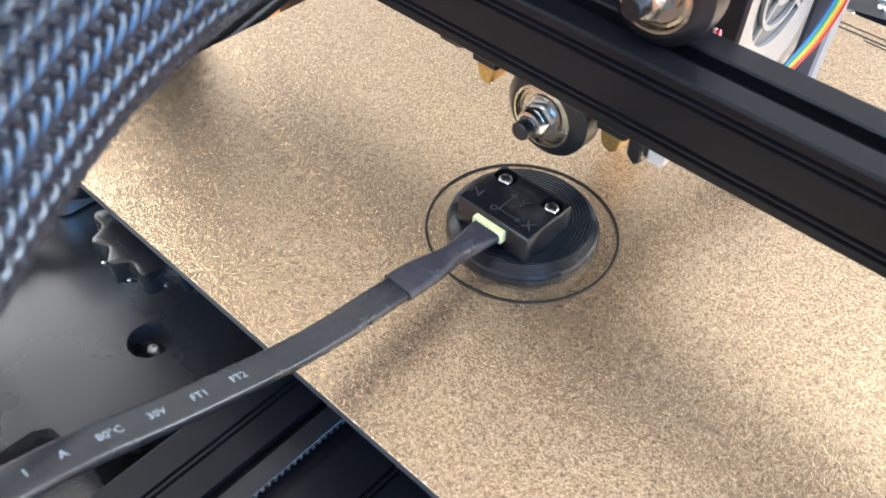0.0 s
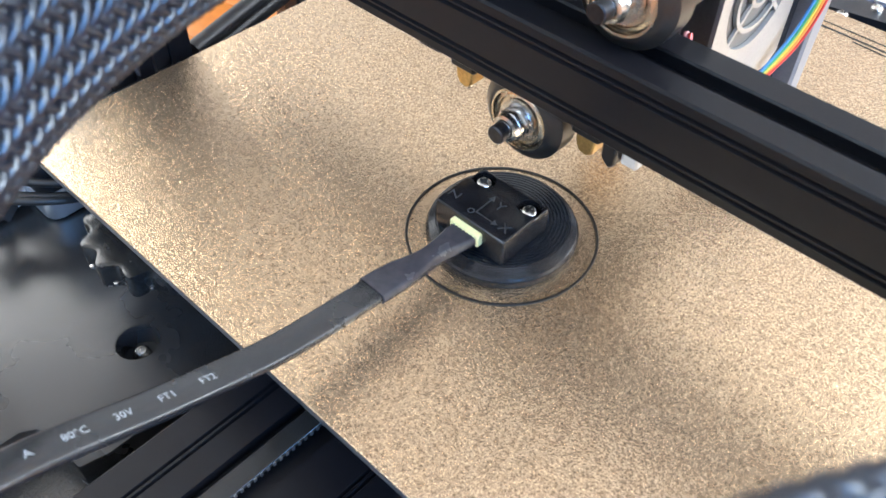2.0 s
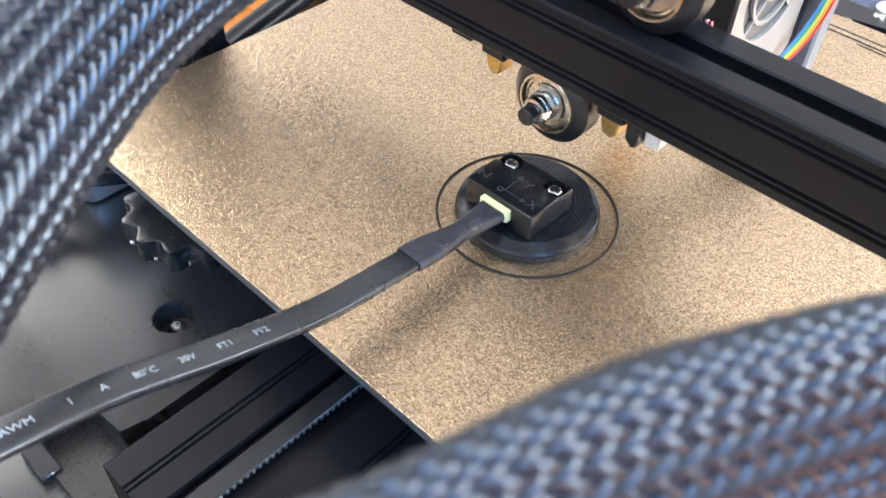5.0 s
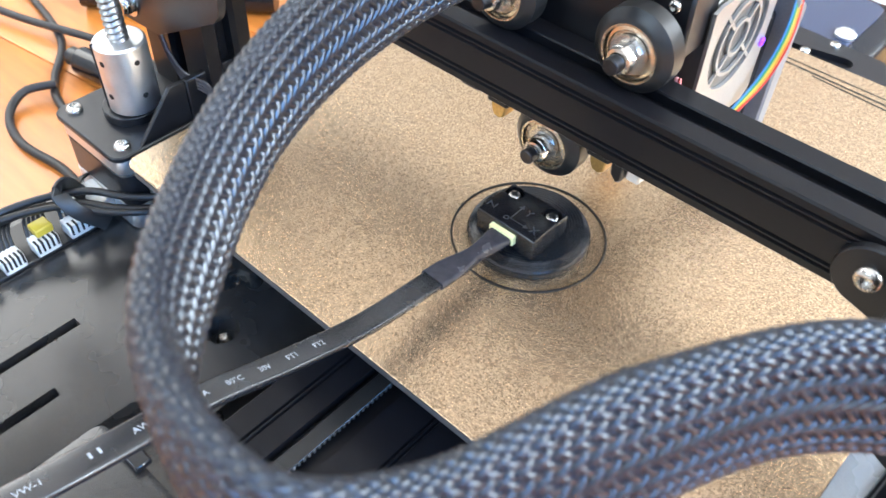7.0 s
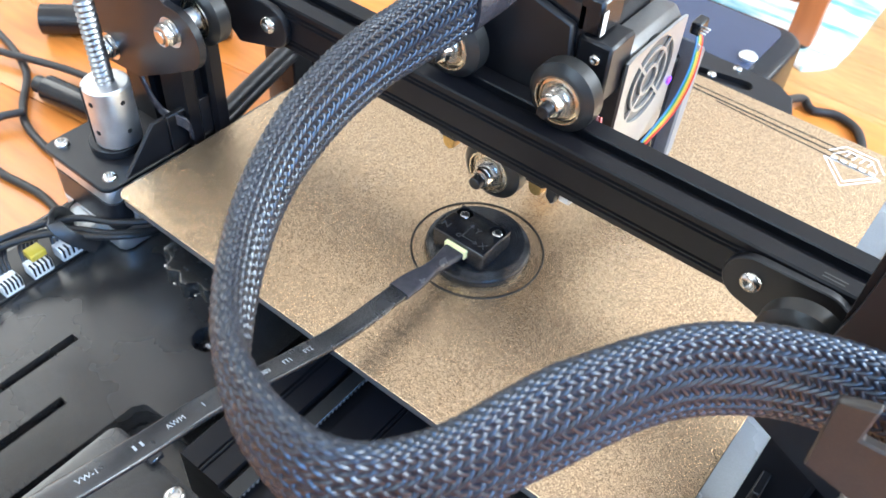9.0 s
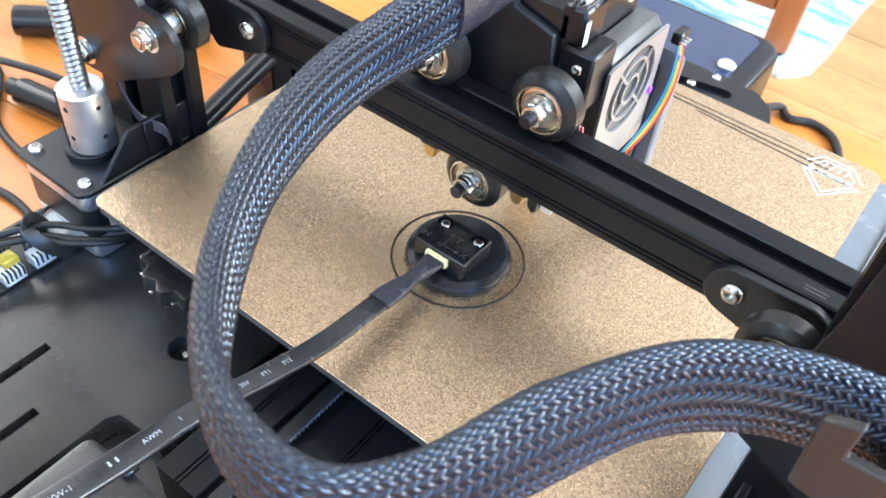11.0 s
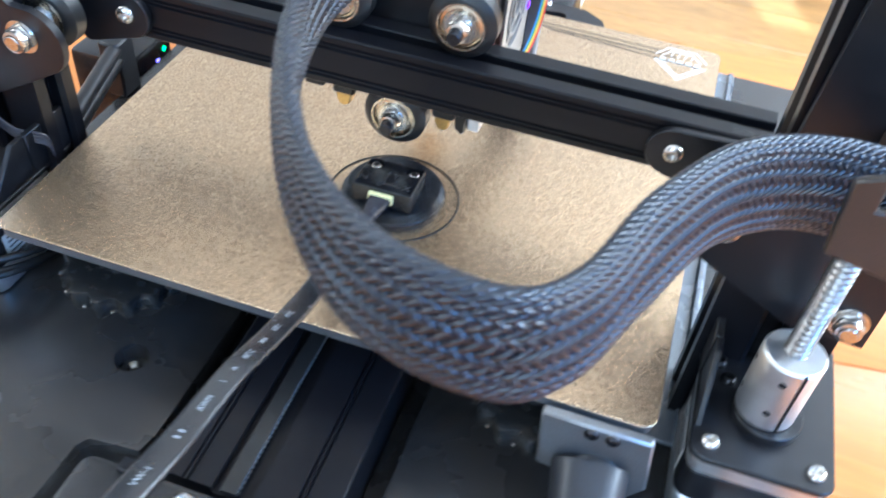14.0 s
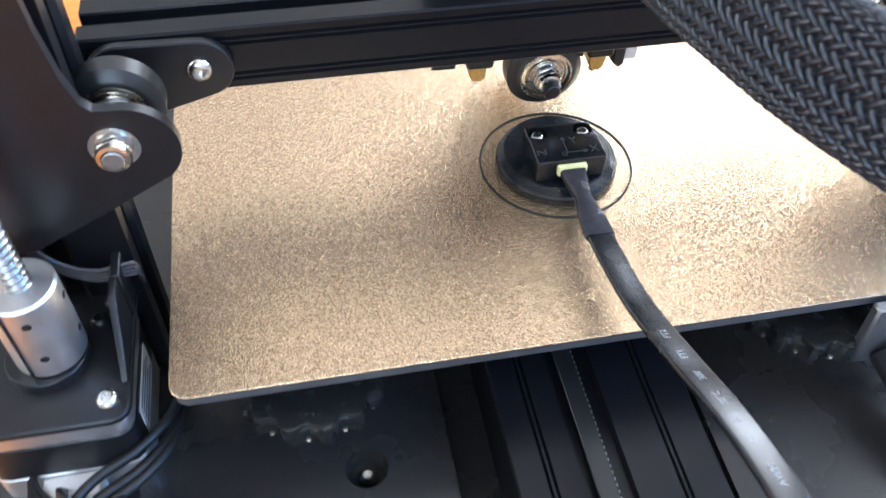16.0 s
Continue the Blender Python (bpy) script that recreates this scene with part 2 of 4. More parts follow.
def lathe(profile, axis, centre, seg=32):
    """Turns (radius, height) pairs round an axis through centre. Open ends with radius 0 close to a point."""
    bm = bmesh.new()
    cu, cv, ca = {"x": (centre[1], centre[2], centre[0]), "y": (centre[0], centre[2], centre[1]), "z": centre}[axis]
    rings = []
    for r, h in profile:
        if r < 1e-6:
            rings.append([bm.verts.new(at_axis(axis, cu, cv, ca + h))])
        else:
            rings.append([bm.verts.new(at_axis(axis, u, v, ca + h)) for u, v in ngon(cu, cv, r, seg)])
    for a, b in zip(rings, rings[1:]):
        for i in range(seg):
            j = (i + 1) % seg
            q = [a[i % len(a)], a[j % len(a)], b[j % len(b)], b[i % len(b)]]
            q = list(dict.fromkeys(q))
            if len(q) > 2:
                bm.faces.new(q)
    bmesh.ops.recalc_face_normals(bm, faces=bm.faces)
    return bm


def rod(axis, centre, r, h0, h1, seg=20, c=0.0003):
    return lathe([(0, h0), (r - c, h0), (r, h0 + c), (r, h1 - c), (r - c, h1), (0, h1)], axis, centre, seg)


def combine(*bms):
    out = bmesh.new()
    for b in bms:
        me = bpy.data.meshes.new("tmp")
        b.to_mesh(me)
        b.free()
        out.from_mesh(me)
        bpy.data.meshes.remove(me)
    return out


def smooth_path(ctrl, step):
    """Catmull-Rom through the points, resampled at even steps."""
    c = [Vector(p) for p in ctrl]
    c = [2 * c[0] - c[1]] + c + [2 * c[-1] - c[-2]]
    pts = []
    for i in range(1, len(c) - 2):
        for k in range(40):
            u = k / 40
            pts.append(0.5 * (2 * c[i] + (c[i + 1] - c[i - 1]) * u + (2 * c[i - 1] - 5 * c[i] + 4 * c[i + 1] - c[i + 2]) * u * u
                              + (3 * c[i] - c[i - 1] - 3 * c[i + 1] + c[i + 2]) * u ** 3))
    pts.append(c[-2])
    out, gone = [pts[0]], 0.0
    for a, b in zip(pts, pts[1:]):
        d = (b - a).length
        while gone + d >= step:
            a = a + (b - a) * ((step - gone) / d)
            d = (b - a).length
            gone = 0.0
            out.append(a.copy())
        gone += d
    out.append(pts[-1])
    return out


def frames_along(pts, up=(0, 0, 1)):
    """For each point its tangent, a side and an upright."""
    res = []
    for i in range(len(pts)):
        t = (pts[min(i + 1, len(pts) - 1)] - pts[max(i - 1, 0)]).normalized()
        s = t.cross(Vector(up)).normalized()
        res.append((t, s, s.cross(t).normalized()))
    return res


def sweep(ctrl, section, step=0.004, up=(0, 0, 1), scale=None, turned=None):
    """Sweeps a closed section of (side, upright) pairs along a path."""
    pts = smooth_path(ctrl, step)
    bm, rings = bmesh.new(), []
    for i, (p, (t, s, u)) in enumerate(zip(pts, turned(pts) if turned else frames_along(pts, up))):
        k = scale(i / (len(pts) - 1)) if scale else (1, 1)
        rings.append([bm.verts.new(p + s * a * k[0] + u * b * k[1]) for a, b in section])
    n = len(section)
    for a, b in zip(rings, rings[1:]):
        for i in range(n):
            bm.faces.new((a[i], a[(i + 1) % n], b[(i + 1) % n], b[i]))
    bm.faces.new(rings[0])
    bm.faces.new(rings[-1][::-1])
    bmesh.ops.recalc_face_normals(bm, faces=bm.faces)
    return bm


def cable(ctrl, r, seg=10, step=0.004, up=(0, 0, 1)):
    return sweep(ctrl, ngon(0, 0, r, seg), step, up)


def letters(text, size, m, depth=0.00008):
    """Letters of the built-in font as a bmesh, centred, lying in the pose m."""
    cu = bpy.data.curves.new("letters", "FONT")
    cu.body, cu.size, cu.align_x, cu.align_y, cu.extrude, cu.resolution_u = text, size, "CENTER", "CENTER", depth, 2
    ob = bpy.data.objects.new("letters", cu)
    me = bpy.data.meshes.new_from_object(ob)
    bm = bmesh.new()
    bm.from_mesh(me)
    bmesh.ops.transform(bm, matrix=m, verts=bm.verts)
    bpy.data.objects.remove(ob)
    bpy.data.meshes.remove(me)
    bpy.data.curves.remove(cu)
    return bm


def button_screw(name, parent, place, axis, r=0.0028, h=0.002, sign=1, mat=None, label=""):
    """A domed screw head with a hexagon socket. The head rises by sign along the axis."""
    p = [(0, 0), (r, 0), (r, 0.25 * h), (0.85 * r, 0.75 * h), (0.55 * r, h), (0.5 * r, h), (0.45 * r, 0.35 * h), (0, 0.35 * h)]
    return part(name, lathe([(a, sign * b) for a, b in p], axis, place, 18), mat or STEEL, parent, label)


def nut(name, parent, place, axis, r=0.0045, h=0.005, sign=1, label=""):
    """A lock nut on a washer, with the bolt's end in it."""
    u, v, a = {"x": (place[1], place[2], place[0]), "y": (place[0], place[2], place[1]), "z": place}[axis]
    hexa = prism(ngon(u, v, r, 6, 0.3), axis, a, a + sign * 0.7 * h, 0.0005)
    collar = lathe([(0.6 * r, sign * 0.6 * h), (0.88 * r, sign * 0.68 * h), (0.82 * r, sign * 0.95 * h), (0.62 * r, sign * h), (0.6 * r, sign * 0.7 * h)], axis, place, 20)
    washer = lathe([(0, -sign * 0.001), (1.25 * r, -sign * 0.001), (1.25 * r, 0), (0, 0)], axis, place, 24)
    ob = part(name, combine(hexa, collar, washer), STEEL, parent, label)
    part("bolt", rod(axis, place, 0.56 * r, min(0, sign * 1.15 * h), max(0, sign * 1.15 * h)), STEEL, ob)
    return ob


def roller(parent, x, y, z, label="", r=0.012):
    """A grooved wheel with its two bearings, lock nut and bolt end towards -y."""
    w = 0.0051
    tyre = part("wheel", lathe([(0.0078, -w), (r - 0.0035, -w), (r - 0.0022, -w + 0.0006), (r, -0.0027), (r, 0.0027), (r - 0.0022, w - 0.0006), (r - 0.0035, w), (0.0078, w)], "y", (x, y, z), 48),
                RUBBER, parent, label)
    part("rim", lathe([(0.0078, -w - 0.0001), (0.0084, -w - 0.0001), (0.0084, -w + 0.002), (0.0078, -w + 0.002)], "y", (x, y, z), 40), BEARING, tyre)
    part("bearing", lathe([(0.0079, -w + 0.0007), (0.0066, -w + 0.0004), (0.0063, -w + 0.0009), (0.0046, -w + 0.0009), (0.0044, -w + 0.0003),
                           (0.0026, -w + 0.0002), (0.0026, -w + 0.002), (0.0079, -w + 0.002)], "y", (x, y, z), 40), BEARING, tyre)
    nut("lock_nut", tyre, (x, y - w - 0.0005, z), "y", 0.0043, 0.0045, -1)
    part("bolt_end", rod("y", (x, y - w, z), 0.0024, -0.0085, 0), DARK_STEEL, tyre)
    return tyre


def knurled_knob(name, parent, x, y, z, r=0.021):
    """A scalloped levelling nut, thirteen lobes round its rim."""
    n = 13 * 8
    outline = [((r + 0.0016 * math.cos(13 * 2 * math.pi * i / n)) * math.cos(2 * math.pi * i / n) + x,
                (r + 0.0016 * math.cos(13 * 2 * math.pi * i / n)) * math.sin(2 * math.pi * i / n) + y) for i in range(n)]
    rim = prism(outline, "z", z - 0.009, z, 0.0012, 2)
    hub = lathe([(0, 0), (0.008, 0), (0.0075, 0.006), (0.005, 0.012), (0, 0.012)], "z", (x, y, z), 24)
    ob = part(name, rim, KNOB, parent, "black scalloped levelling knob")
    part("knob_hub", hub, BLACK_PLASTIC, ob)
    # Steel dots between the lobes stand in for glints along the rim.
    dots = [lathe([(0, -0.0007), (0.0008, -0.0004), (0.0008, 0.0004), (0, 0.0007)], "z",
                  (x + (r + 0.0007) * math.cos(2 * math.pi * (k + 0.5) / 13), y + (r + 0.0007) * math.sin(2 * math.pi * (k + 0.5) / 13), z - 0.005), 8) for k in range(13)]
    part("rim_glints", combine(*dots), STEEL, ob)
    return ob


# ---- room ----
TABLE_Z, FLOOR_Z = -0.095, -0.42
floor = solid("floor", box(-2.1, 2.6, -2.4, 2.6, FLOOR_Z - 0.1, FLOOR_Z - 0.012, 0), CORE, "oiled pine plank floor of the room", "floor", kind="structure")


def wall_with_holes(name, axis, a0, a1, u0, u1, holes):
    """A wall from floor to ceiling with openings (u0, u1, z0, z1), in order along it."""
    top, low = 2.45, FLOOR_Z - 0.1
    ends = [u0] + [e for h in holes for e in h[:2]] + [u1]
    spans = [(ends[i], ends[i + 1], low, top) for i in range(0, len(ends), 2)]
    for h0, h1, z0, z1 in holes:
        spans += [(h0, h1, low, z0), (h0, h1, z1, top)]
    bms = [prism([(p[0], p[2]), (p[1], p[2]), (p[1], p[3]), (p[0], p[3])], axis, a0, a1) for p in spans]
    return solid(name, combine(*bms), WALLPAINT, "white painted wall of the room", "wall", kind="structure")


wall_with_holes("wall_north", "y", 2.6, 2.75, -2.25, 2.75, [(-0.285, -0.15, 0.9, 2.3), (1.08, 2.22, 0.9, 2.3)])
wall_with_holes("wall_south", "y", -2.55, -2.4, -2.25, 2.75, [(-1.0, 0.4, 0.9, 2.2)])
# The west opening is added too, cut only for the fill lamp.
wall_with_holes("wall_west", "x", -2.25, -2.1, -2.4, 2.6, [(-0.8, 0.8, 0.9, 2.1)])
wall_with_holes("wall_east", "x", 2.6, 2.75, -2.4, 2.6, [(-1.7, -0.5, 0.8, 2.2), (0.0, 1.6, 0.8, 2.2)])
solid("ceiling", box(-2.25, 2.75, -2.55, 2.75, 2.45, 2.55, 0), CEILPAINT, "plain white ceiling of the room", "ceiling", kind="structure")


# ---- table under the printer ----
table = thing("wooden_table", (0.15, 0.408, FLOOR_Z), "low orange lacquered wooden table under the printer", "table")
TURN = Matrix.Translation((0.15, 0.408, 0)) @ Matrix.Rotation(radians(8), 4, "Z")


def table_piece(name, bm, label=""):
    bmesh.ops.transform(bm, matrix=TURN, verts=bm.verts)
    part(name, bm, TABLEWOOD, table, label)


for k in range(10):
    table_piece("board", box(-0.70, 0.62, -0.095 * (k + 1) + 0.0002, -0.095 * k - 0.0002, TABLE_Z - 0.022, TABLE_Z, 0.0012 if k else 0.003, 2))
for lx in (-0.66, 0.58):
    for ly in (-0.91, -0.04):
        table_piece("leg", box(lx - 0.025, lx + 0.025, ly - 0.025, ly + 0.025, FLOOR_Z, TABLE_Z - 0.0765, 0.004, 2))
for ly in (-0.91, -0.04):
    table_piece("apron", box(-0.64, 0.56, ly - 0.01, ly + 0.01, TABLE_Z - 0.076, TABLE_Z - 0.0222, 0.002))

# ---- printer base ----
BASE_Z = -0.046
base = thing("printer_base", (0.1175, 0.05, TABLE_Z), "wide black plastic printer base standing on the wooden table", "printer base")
HOLES = [(0.049, -0.0045)]


def slab_left():
    """The top plate at the left of the rail, with a pocket cut from its inner rear corner."""
    r = [(-0.060, -0.135), (0.050, -0.135), (0.0525, -0.044), (0.055, -0.040), (0.0735, -0.0385), (0.0755, -0.03), (0.0765, 0.30), (-0.050, 0.30), (-0.050, 0.085), (-0.060, 0.068)]
    return prism(r, "z", BASE_Z - 0.012, BASE_Z, 0.0015, 2)


def slab_right():
    r = [(0.157, -0.135), (0.295, -0.135), (0.295, 0.30), (0.158, 0.30)]
    return prism(r, "z", BASE_Z - 0.012, BASE_Z, 0.0015, 2)


def drilled(ob, cutters):
    """Cuts holes for good."""
    for c in cutters:
        cut = bpy.data.objects.new("cut", finish("cut", c, CORE))
        scene.collection.objects.link(cut)
        mod = ob.modifiers.new("cut", "BOOLEAN")
        mod.object, mod.operation, mod.solver = cut, "DIFFERENCE", "EXACT"
        bpy.context.view_layer.update()
        cut.matrix_world = ob.matrix_world
        bpy.context.view_layer.update()
        me = bpy.data.meshes.new_from_object(ob.evaluated_get(bpy.context.evaluated_depsgraph_get()))
        ob.modifiers.clear()
        old = ob.data
        ob.data = me
        me.set_sharp_from_angle(angle=radians(30))
        bpy.data.meshes.remove(old)
        data = cut.data
        bpy.data.objects.remove(cut)
        bpy.data.meshes.remove(data)
    return ob


def local_cut(bm, root):
    bmesh.ops.translate(bm, verts=bm.verts, vec=-root.location)
    return bm


def slot_cutter(x, y, ang, length, w=0.0042):
    d = Vector((math.cos(ang), math.sin(ang), 0))
    s = Vector((-d.y, d.x, 0))
    c = Vector((x, y, 0))
    q = [c + s * w / 2, c - s * w / 2, c - d * length - s * w / 2, c - d * length + s * w / 2]
    return prism([(p.x, p.y) for p in q], "z", BASE_Z - 0.005, BASE_Z + 0.01)


left_top = part("top_plate", slab_left(), HOUSING, base)
right_top = part("top_plate", slab_right(), HOUSING, base)
SLOT_A = math.radians(90)
drilled(left_top, [local_cut(lathe([(0, -0.008), (0.0062, -0.008), (0.0066, 0.002), (0, 0.002)], "z", (*HOLES[0], BASE_Z), 32), base),
                   local_cut(slot_cutter(0.009, -0.0375, SLOT_A, 0.06), base), local_cut(slot_cutter(0.031, -0.058, SLOT_A, 0.05), base),
                   local_cut(slot_cutter(-0.013, -0.06, SLOT_A, 0.05), base)])
for hx, hy in HOLES:
    button_screw("base_screw", base, (hx, hy, BASE_Z - 0.0075), "z", 0.003, 0.0035)
part("side_shell", prism([(-0.0595, -0.1345), (0.2945, -0.1345), (0.2945, 0.2995), (-0.0495, 0.2995), (-0.0495, 0.085), (-0.0595, 0.068)], "z", TABLE_Z + 0.008, BASE_Z - 0.0125, 0.002), HOUSING, base)
for fx in (-0.04, 0.275):
    for fy in (-0.115, 0.28):
        part("rubber_foot", rod("z", (fx, fy, TABLE_Z), 0.012, 0, 0.0085), RUBBER, base)

trim = part("side_trim", box(0.2280, 0.2508, 0.0300, 0.296, BASE_Z + 0.0002, BASE_Z + 0.0022, 0.0006), TRIM, base, "light grey strip along the base")
part("trim_ridge", box(0.2468, 0.2500, 0.0305, 0.295, BASE_Z + 0.0023, BASE_Z + 0.0042, 0.0008), TRIM, trim)

# the raised housing at the rear, with its screw and clip
cover = part("rear_housing", prism(rrect(0.076, 0.1425, -0.134, -0.0600, 0.004), "z", BASE_Z, -0.013, 0.0012, 2), HOUSING, base)
button_screw("housing_screw", cover, (0.111, -0.065, -0.013), "z", 0.0035, 0.002)
part("latch", box(0.088, 0.098, -0.063, -0.058, -0.0129, -0.0105, 0.0005), BLACK_PLASTIC, cover)


# ---- y rail and belt ----
RAIL_Z = -0.031
rail = thing("y_axis_rail", (0.115, 0.08, BASE_Z - 0.012), "black anodised slotted aluminium rail along the base", "rail")


def flat_rail():
    """A broad rail whose upper face has two pairs of fine grooves and a shallow belt channel."""
    out = [(0.0895, BASE_Z - 0.0115), (0.1490, BASE_Z - 0.0115), (0.1490, RAIL_Z - 0.0005), (0.1485, RAIL_Z)]
    for g in (0.1375, 0.1358):
        out += [(g + 0.0005, RAIL_Z), (g, RAIL_Z - 0.0011), (g - 0.0005, RAIL_Z)]
    out += [(0.1225, RAIL_Z), (0.1222, RAIL_Z - 0.003), (0.1088, RAIL_Z - 0.003), (0.1085, RAIL_Z)]
    for g in (0.1004, 0.0987):
        out += [(g + 0.0005, RAIL_Z), (g, RAIL_Z - 0.0011), (g - 0.0005, RAIL_Z)]
    return out + [(0.0900, RAIL_Z), (0.0895, RAIL_Z - 0.0005)]


part("extrusion", prism(flat_rail(), "y", -0.049, 0.30, 0), BLACK_ALU, rail)
belt = part("drive_belt", box(0.1115, 0.1172, -0.049, 0.29, RAIL_Z - 0.0012, RAIL_Z + 0.0002, 0.0002), RUBBER, rail, "black toothed drive belt")
part("belt_teeth", combine(*[box(0.1173, 0.1176, -0.048 + 0.002 * k, -0.0472 + 0.002 * k, RAIL_Z - 0.0011, RAIL_Z + 0.0001, 0) for k in range(60)]), GREY_ALU, belt)

# ---- heated bed ----
bed = thing("heated_bed", (0.1175, 0.1175, -0.04), "black heated bed plate on levelling knobs", "printer bed")
part("bed_plate", prism(rrect(0.0008, 0.2342, 0.0008, 0.2342, 0.004), "z", -0.0055, -0.0011, 0.0006), GREY_ALU, bed, "grey aluminium bed plate")
part("insulation", box(0.006, 0.229, 0.006, 0.229, -0.011, -0.0056, 0.001), BLACK_PLASTIC, bed)
for kx in (0.0362, 0.197):
    for ky in (0.0185, 0.2165):
        knurled_knob("levelling_knob", bed, kx, ky, -0.0200, 0.0215)
        part("spring", lathe([(0.0045, -0.019), (0.0045, -0.011)], "z", (kx, ky, 0), 16), STEEL, bed)
part("bed_carriage", box(0.07, 0.165, 0.05, 0.19, -0.0265, -0.0225, 0.001), BLACK_PAINT, bed)
relief = part("strain_relief", prism([(0.2005, -0.002), (0.2355, -0.0022), (0.2385, -0.026), (0.2335, -0.034), (0.211, -0.034), (0.2075, -0.030), (0.2025, -0.029)], "y", -0.0045, -0.0005, 0.0008), GREY_ALU, bed, "grey bracket for the bed cable")
for sx in (0.217, 0.2236):
    button_screw("bracket_screw", relief, (sx, -0.0045, -0.0055), "y", 0.0024, 0.0012, -1, DARK_STEEL)
part("boot", sweep([(0.2200, -0.0046, -0.0230), (0.2205, -0.010, -0.0250), (0.2213, -0.020, -0.0290), (0.2220, -0.032, -0.0345)], rrect(-0.0128, 0.0128, -0.0096, 0.0096, 0.0092, 6), 0.002, (0, 0, 1), lambda u: (1.0 - 0.25 * u, 1.0 - 0.05 * u)), BOOT, relief, "grey moulded cable boot")
part("bed_cable", cable([(0.2215, 0.004, -0.022), (0.2215, -0.012, -0.027), (0.222, -0.03, -0.035), (0.224, -0.06, -0.0365), (0.228, -0.10, -0.036)], 0.0090, 20), BOOT, relief, "black corrugated bed cable")

sheet = solid("spring_steel_sheet", prism(rrect(0, 0.235, 0, 0.235, 0.005, 6), "z", -0.0009, 0.0, 0.0002), PEI, "gold textured spring steel sheet lying on the bed", "print sheet")

# ---- printed line and puck on the sheet ----
CX, CY = 0.1237, 0.0700
solid("skirt_line", lathe([(0.0246, 0), (0.0246, 0.00022), (0.0247, 0.0004), (0.0252, 0.0004), (0.0253, 0.00022), (0.0253, 0)], "z", (CX, CY, 0), 128), LINE,
      "thin dark printed ring round the puck", "printed ring")
puck = thing("sensor_puck", (CX, CY, 0), "black printed round puck lying on the gold sheet", "printed base")
TOP = 0.0055


def layered(rows):
    """Half-profile of a printed drum whose layer lines show on its side, through (radius, height) pairs."""
    out = [(0, rows[0][1])]
    for (r0, z0), (r1, z1) in zip(rows, rows[1:]):
        n = max(2, round((z1 - z0) / 0.00028))
        for k in range(n):
            u = (k + 0.5) / n
            out += [(r0 + (r1 - r0) * u, z0 + (z1 - z0) * u - 0.0001), (r0 + (r1 - r0) * u - 0.00004, z0 + (z1 - z0) * u + 0.0001)]
    return out + [(rows[-1][0] - 0.0003, rows[-1][1]), (0, rows[-1][1])]


part("flange", lathe(layered([(0.0197, 0.0001), (0.0199, 0.0007), (0.0199, 0.0021)]), "z", (CX, CY, 0), 96), PRINTED, puck)
dome = part("dome", lathe(layered([(0.0198, 0.0021), (0.0193, 0.0033), (0.0183, 0.0046), (0.0174, TOP)]), "z", (CX, CY, 0), 96), PRINTED, puck)
for k in range(14):
    r = 0.0166 - 0.0009 * k
    part("print_line", lathe([(r, TOP - 0.00005), (r + 0.0002, TOP + 0.00006), (r + 0.0005, TOP + 0.00006), (r + 0.0007, TOP - 0.00005)], "z", (CX, CY, 0), 72), PRINTED, dome)

sensor = thing("vibration_sensor", (0.124, 0.064, 0.0055), "black sensor box screwed to the printed puck", "sensor")
X0, X1, Y0, Y1, ZT, ZL = 0.1126, 0.1349, 0.0563, 0.0742, 0.0140, 0.0131
YL = 0.0682
body = part("case", box(X0, X1, Y0, YL, 0.0057, ZT, 0.0008, 3), BLACK_PLASTIC, sensor)
ledge = part("screw_ledge", box(X0 + 0.0002, X1 - 0.0002, YL + 0.0001, Y1, 0.0057, ZL, 0.0007, 3), BLACK_PLASTIC, sensor)
SCREWS = [(0.1163, 0.0705), (0.1312, 0.0705)]
for piece in (body, ledge):
    drilled(piece, [local_cut(lathe([(0, -0.0030), (0.0031, -0.0030), (0.0031, 0.003), (0, 0.003)], "z", (x, y, ZL), 32), sensor) for x, y in SCREWS])
for x, y in SCREWS:
    s = button_screw("pan_screw", ledge, (x, y, ZL - 0.0024), "z", 0.0025, 0.0022)
    part("screw_cross", combine(box(x - 0.0013, x + 0.0013, y - 0.00025, y + 0.00025, ZL - 0.0006, ZL - 0.00012, 0), box(x - 0.00025, x + 0.00025, y - 0.0013, y + 0.0013, ZL - 0.0006, ZL - 0.0001, 0)), DARK_STEEL, s)
plug = part("connector", box(0.1190, 0.1283, 0.0546, 0.0566, 0.0088, 0.0124, 0.0003), YELLOW, sensor, "pale yellow plug in the case's side")
for k in range(7):
    part("contact", box(0.1198 + 0.0011 * k, 0.1204 + 0.0011 * k, 0.0544, 0.0548, 0.0109, 0.0126, 0.0001), YELLOW, plug)
# Grey on these axis marks stands in for glints in engraved strokes.
marks = [letters("Z", 0.0042, pose(0.1152, 0.0608, ZT, 0, 0, 90)), letters("Y", 0.0040, pose(0.1262, 0.0650, ZT, 0, 0, 0)), letters("X", 0.0040, pose(0.1318, 0.0602, ZT, 0, 0, 0))]
for a in ([0.1229, 0.1232, 0.0596, 0.0660], [0.1232, 0.1288, 0.0596, 0.0599]):
    marks.append(box(a[0], a[1], a[2], a[3], ZT - 0.0001, ZT + 0.0001, 0))
for p in ([(0.1221, 0.0654), (0.1240, 0.0654), (0.12305, 0.0670)], [(0.1283, 0.0588), (0.1283, 0.0607), (0.1298, 0.05975)]):
    marks.append(prism(p, "z", ZT - 0.0001, ZT + 0.0001))
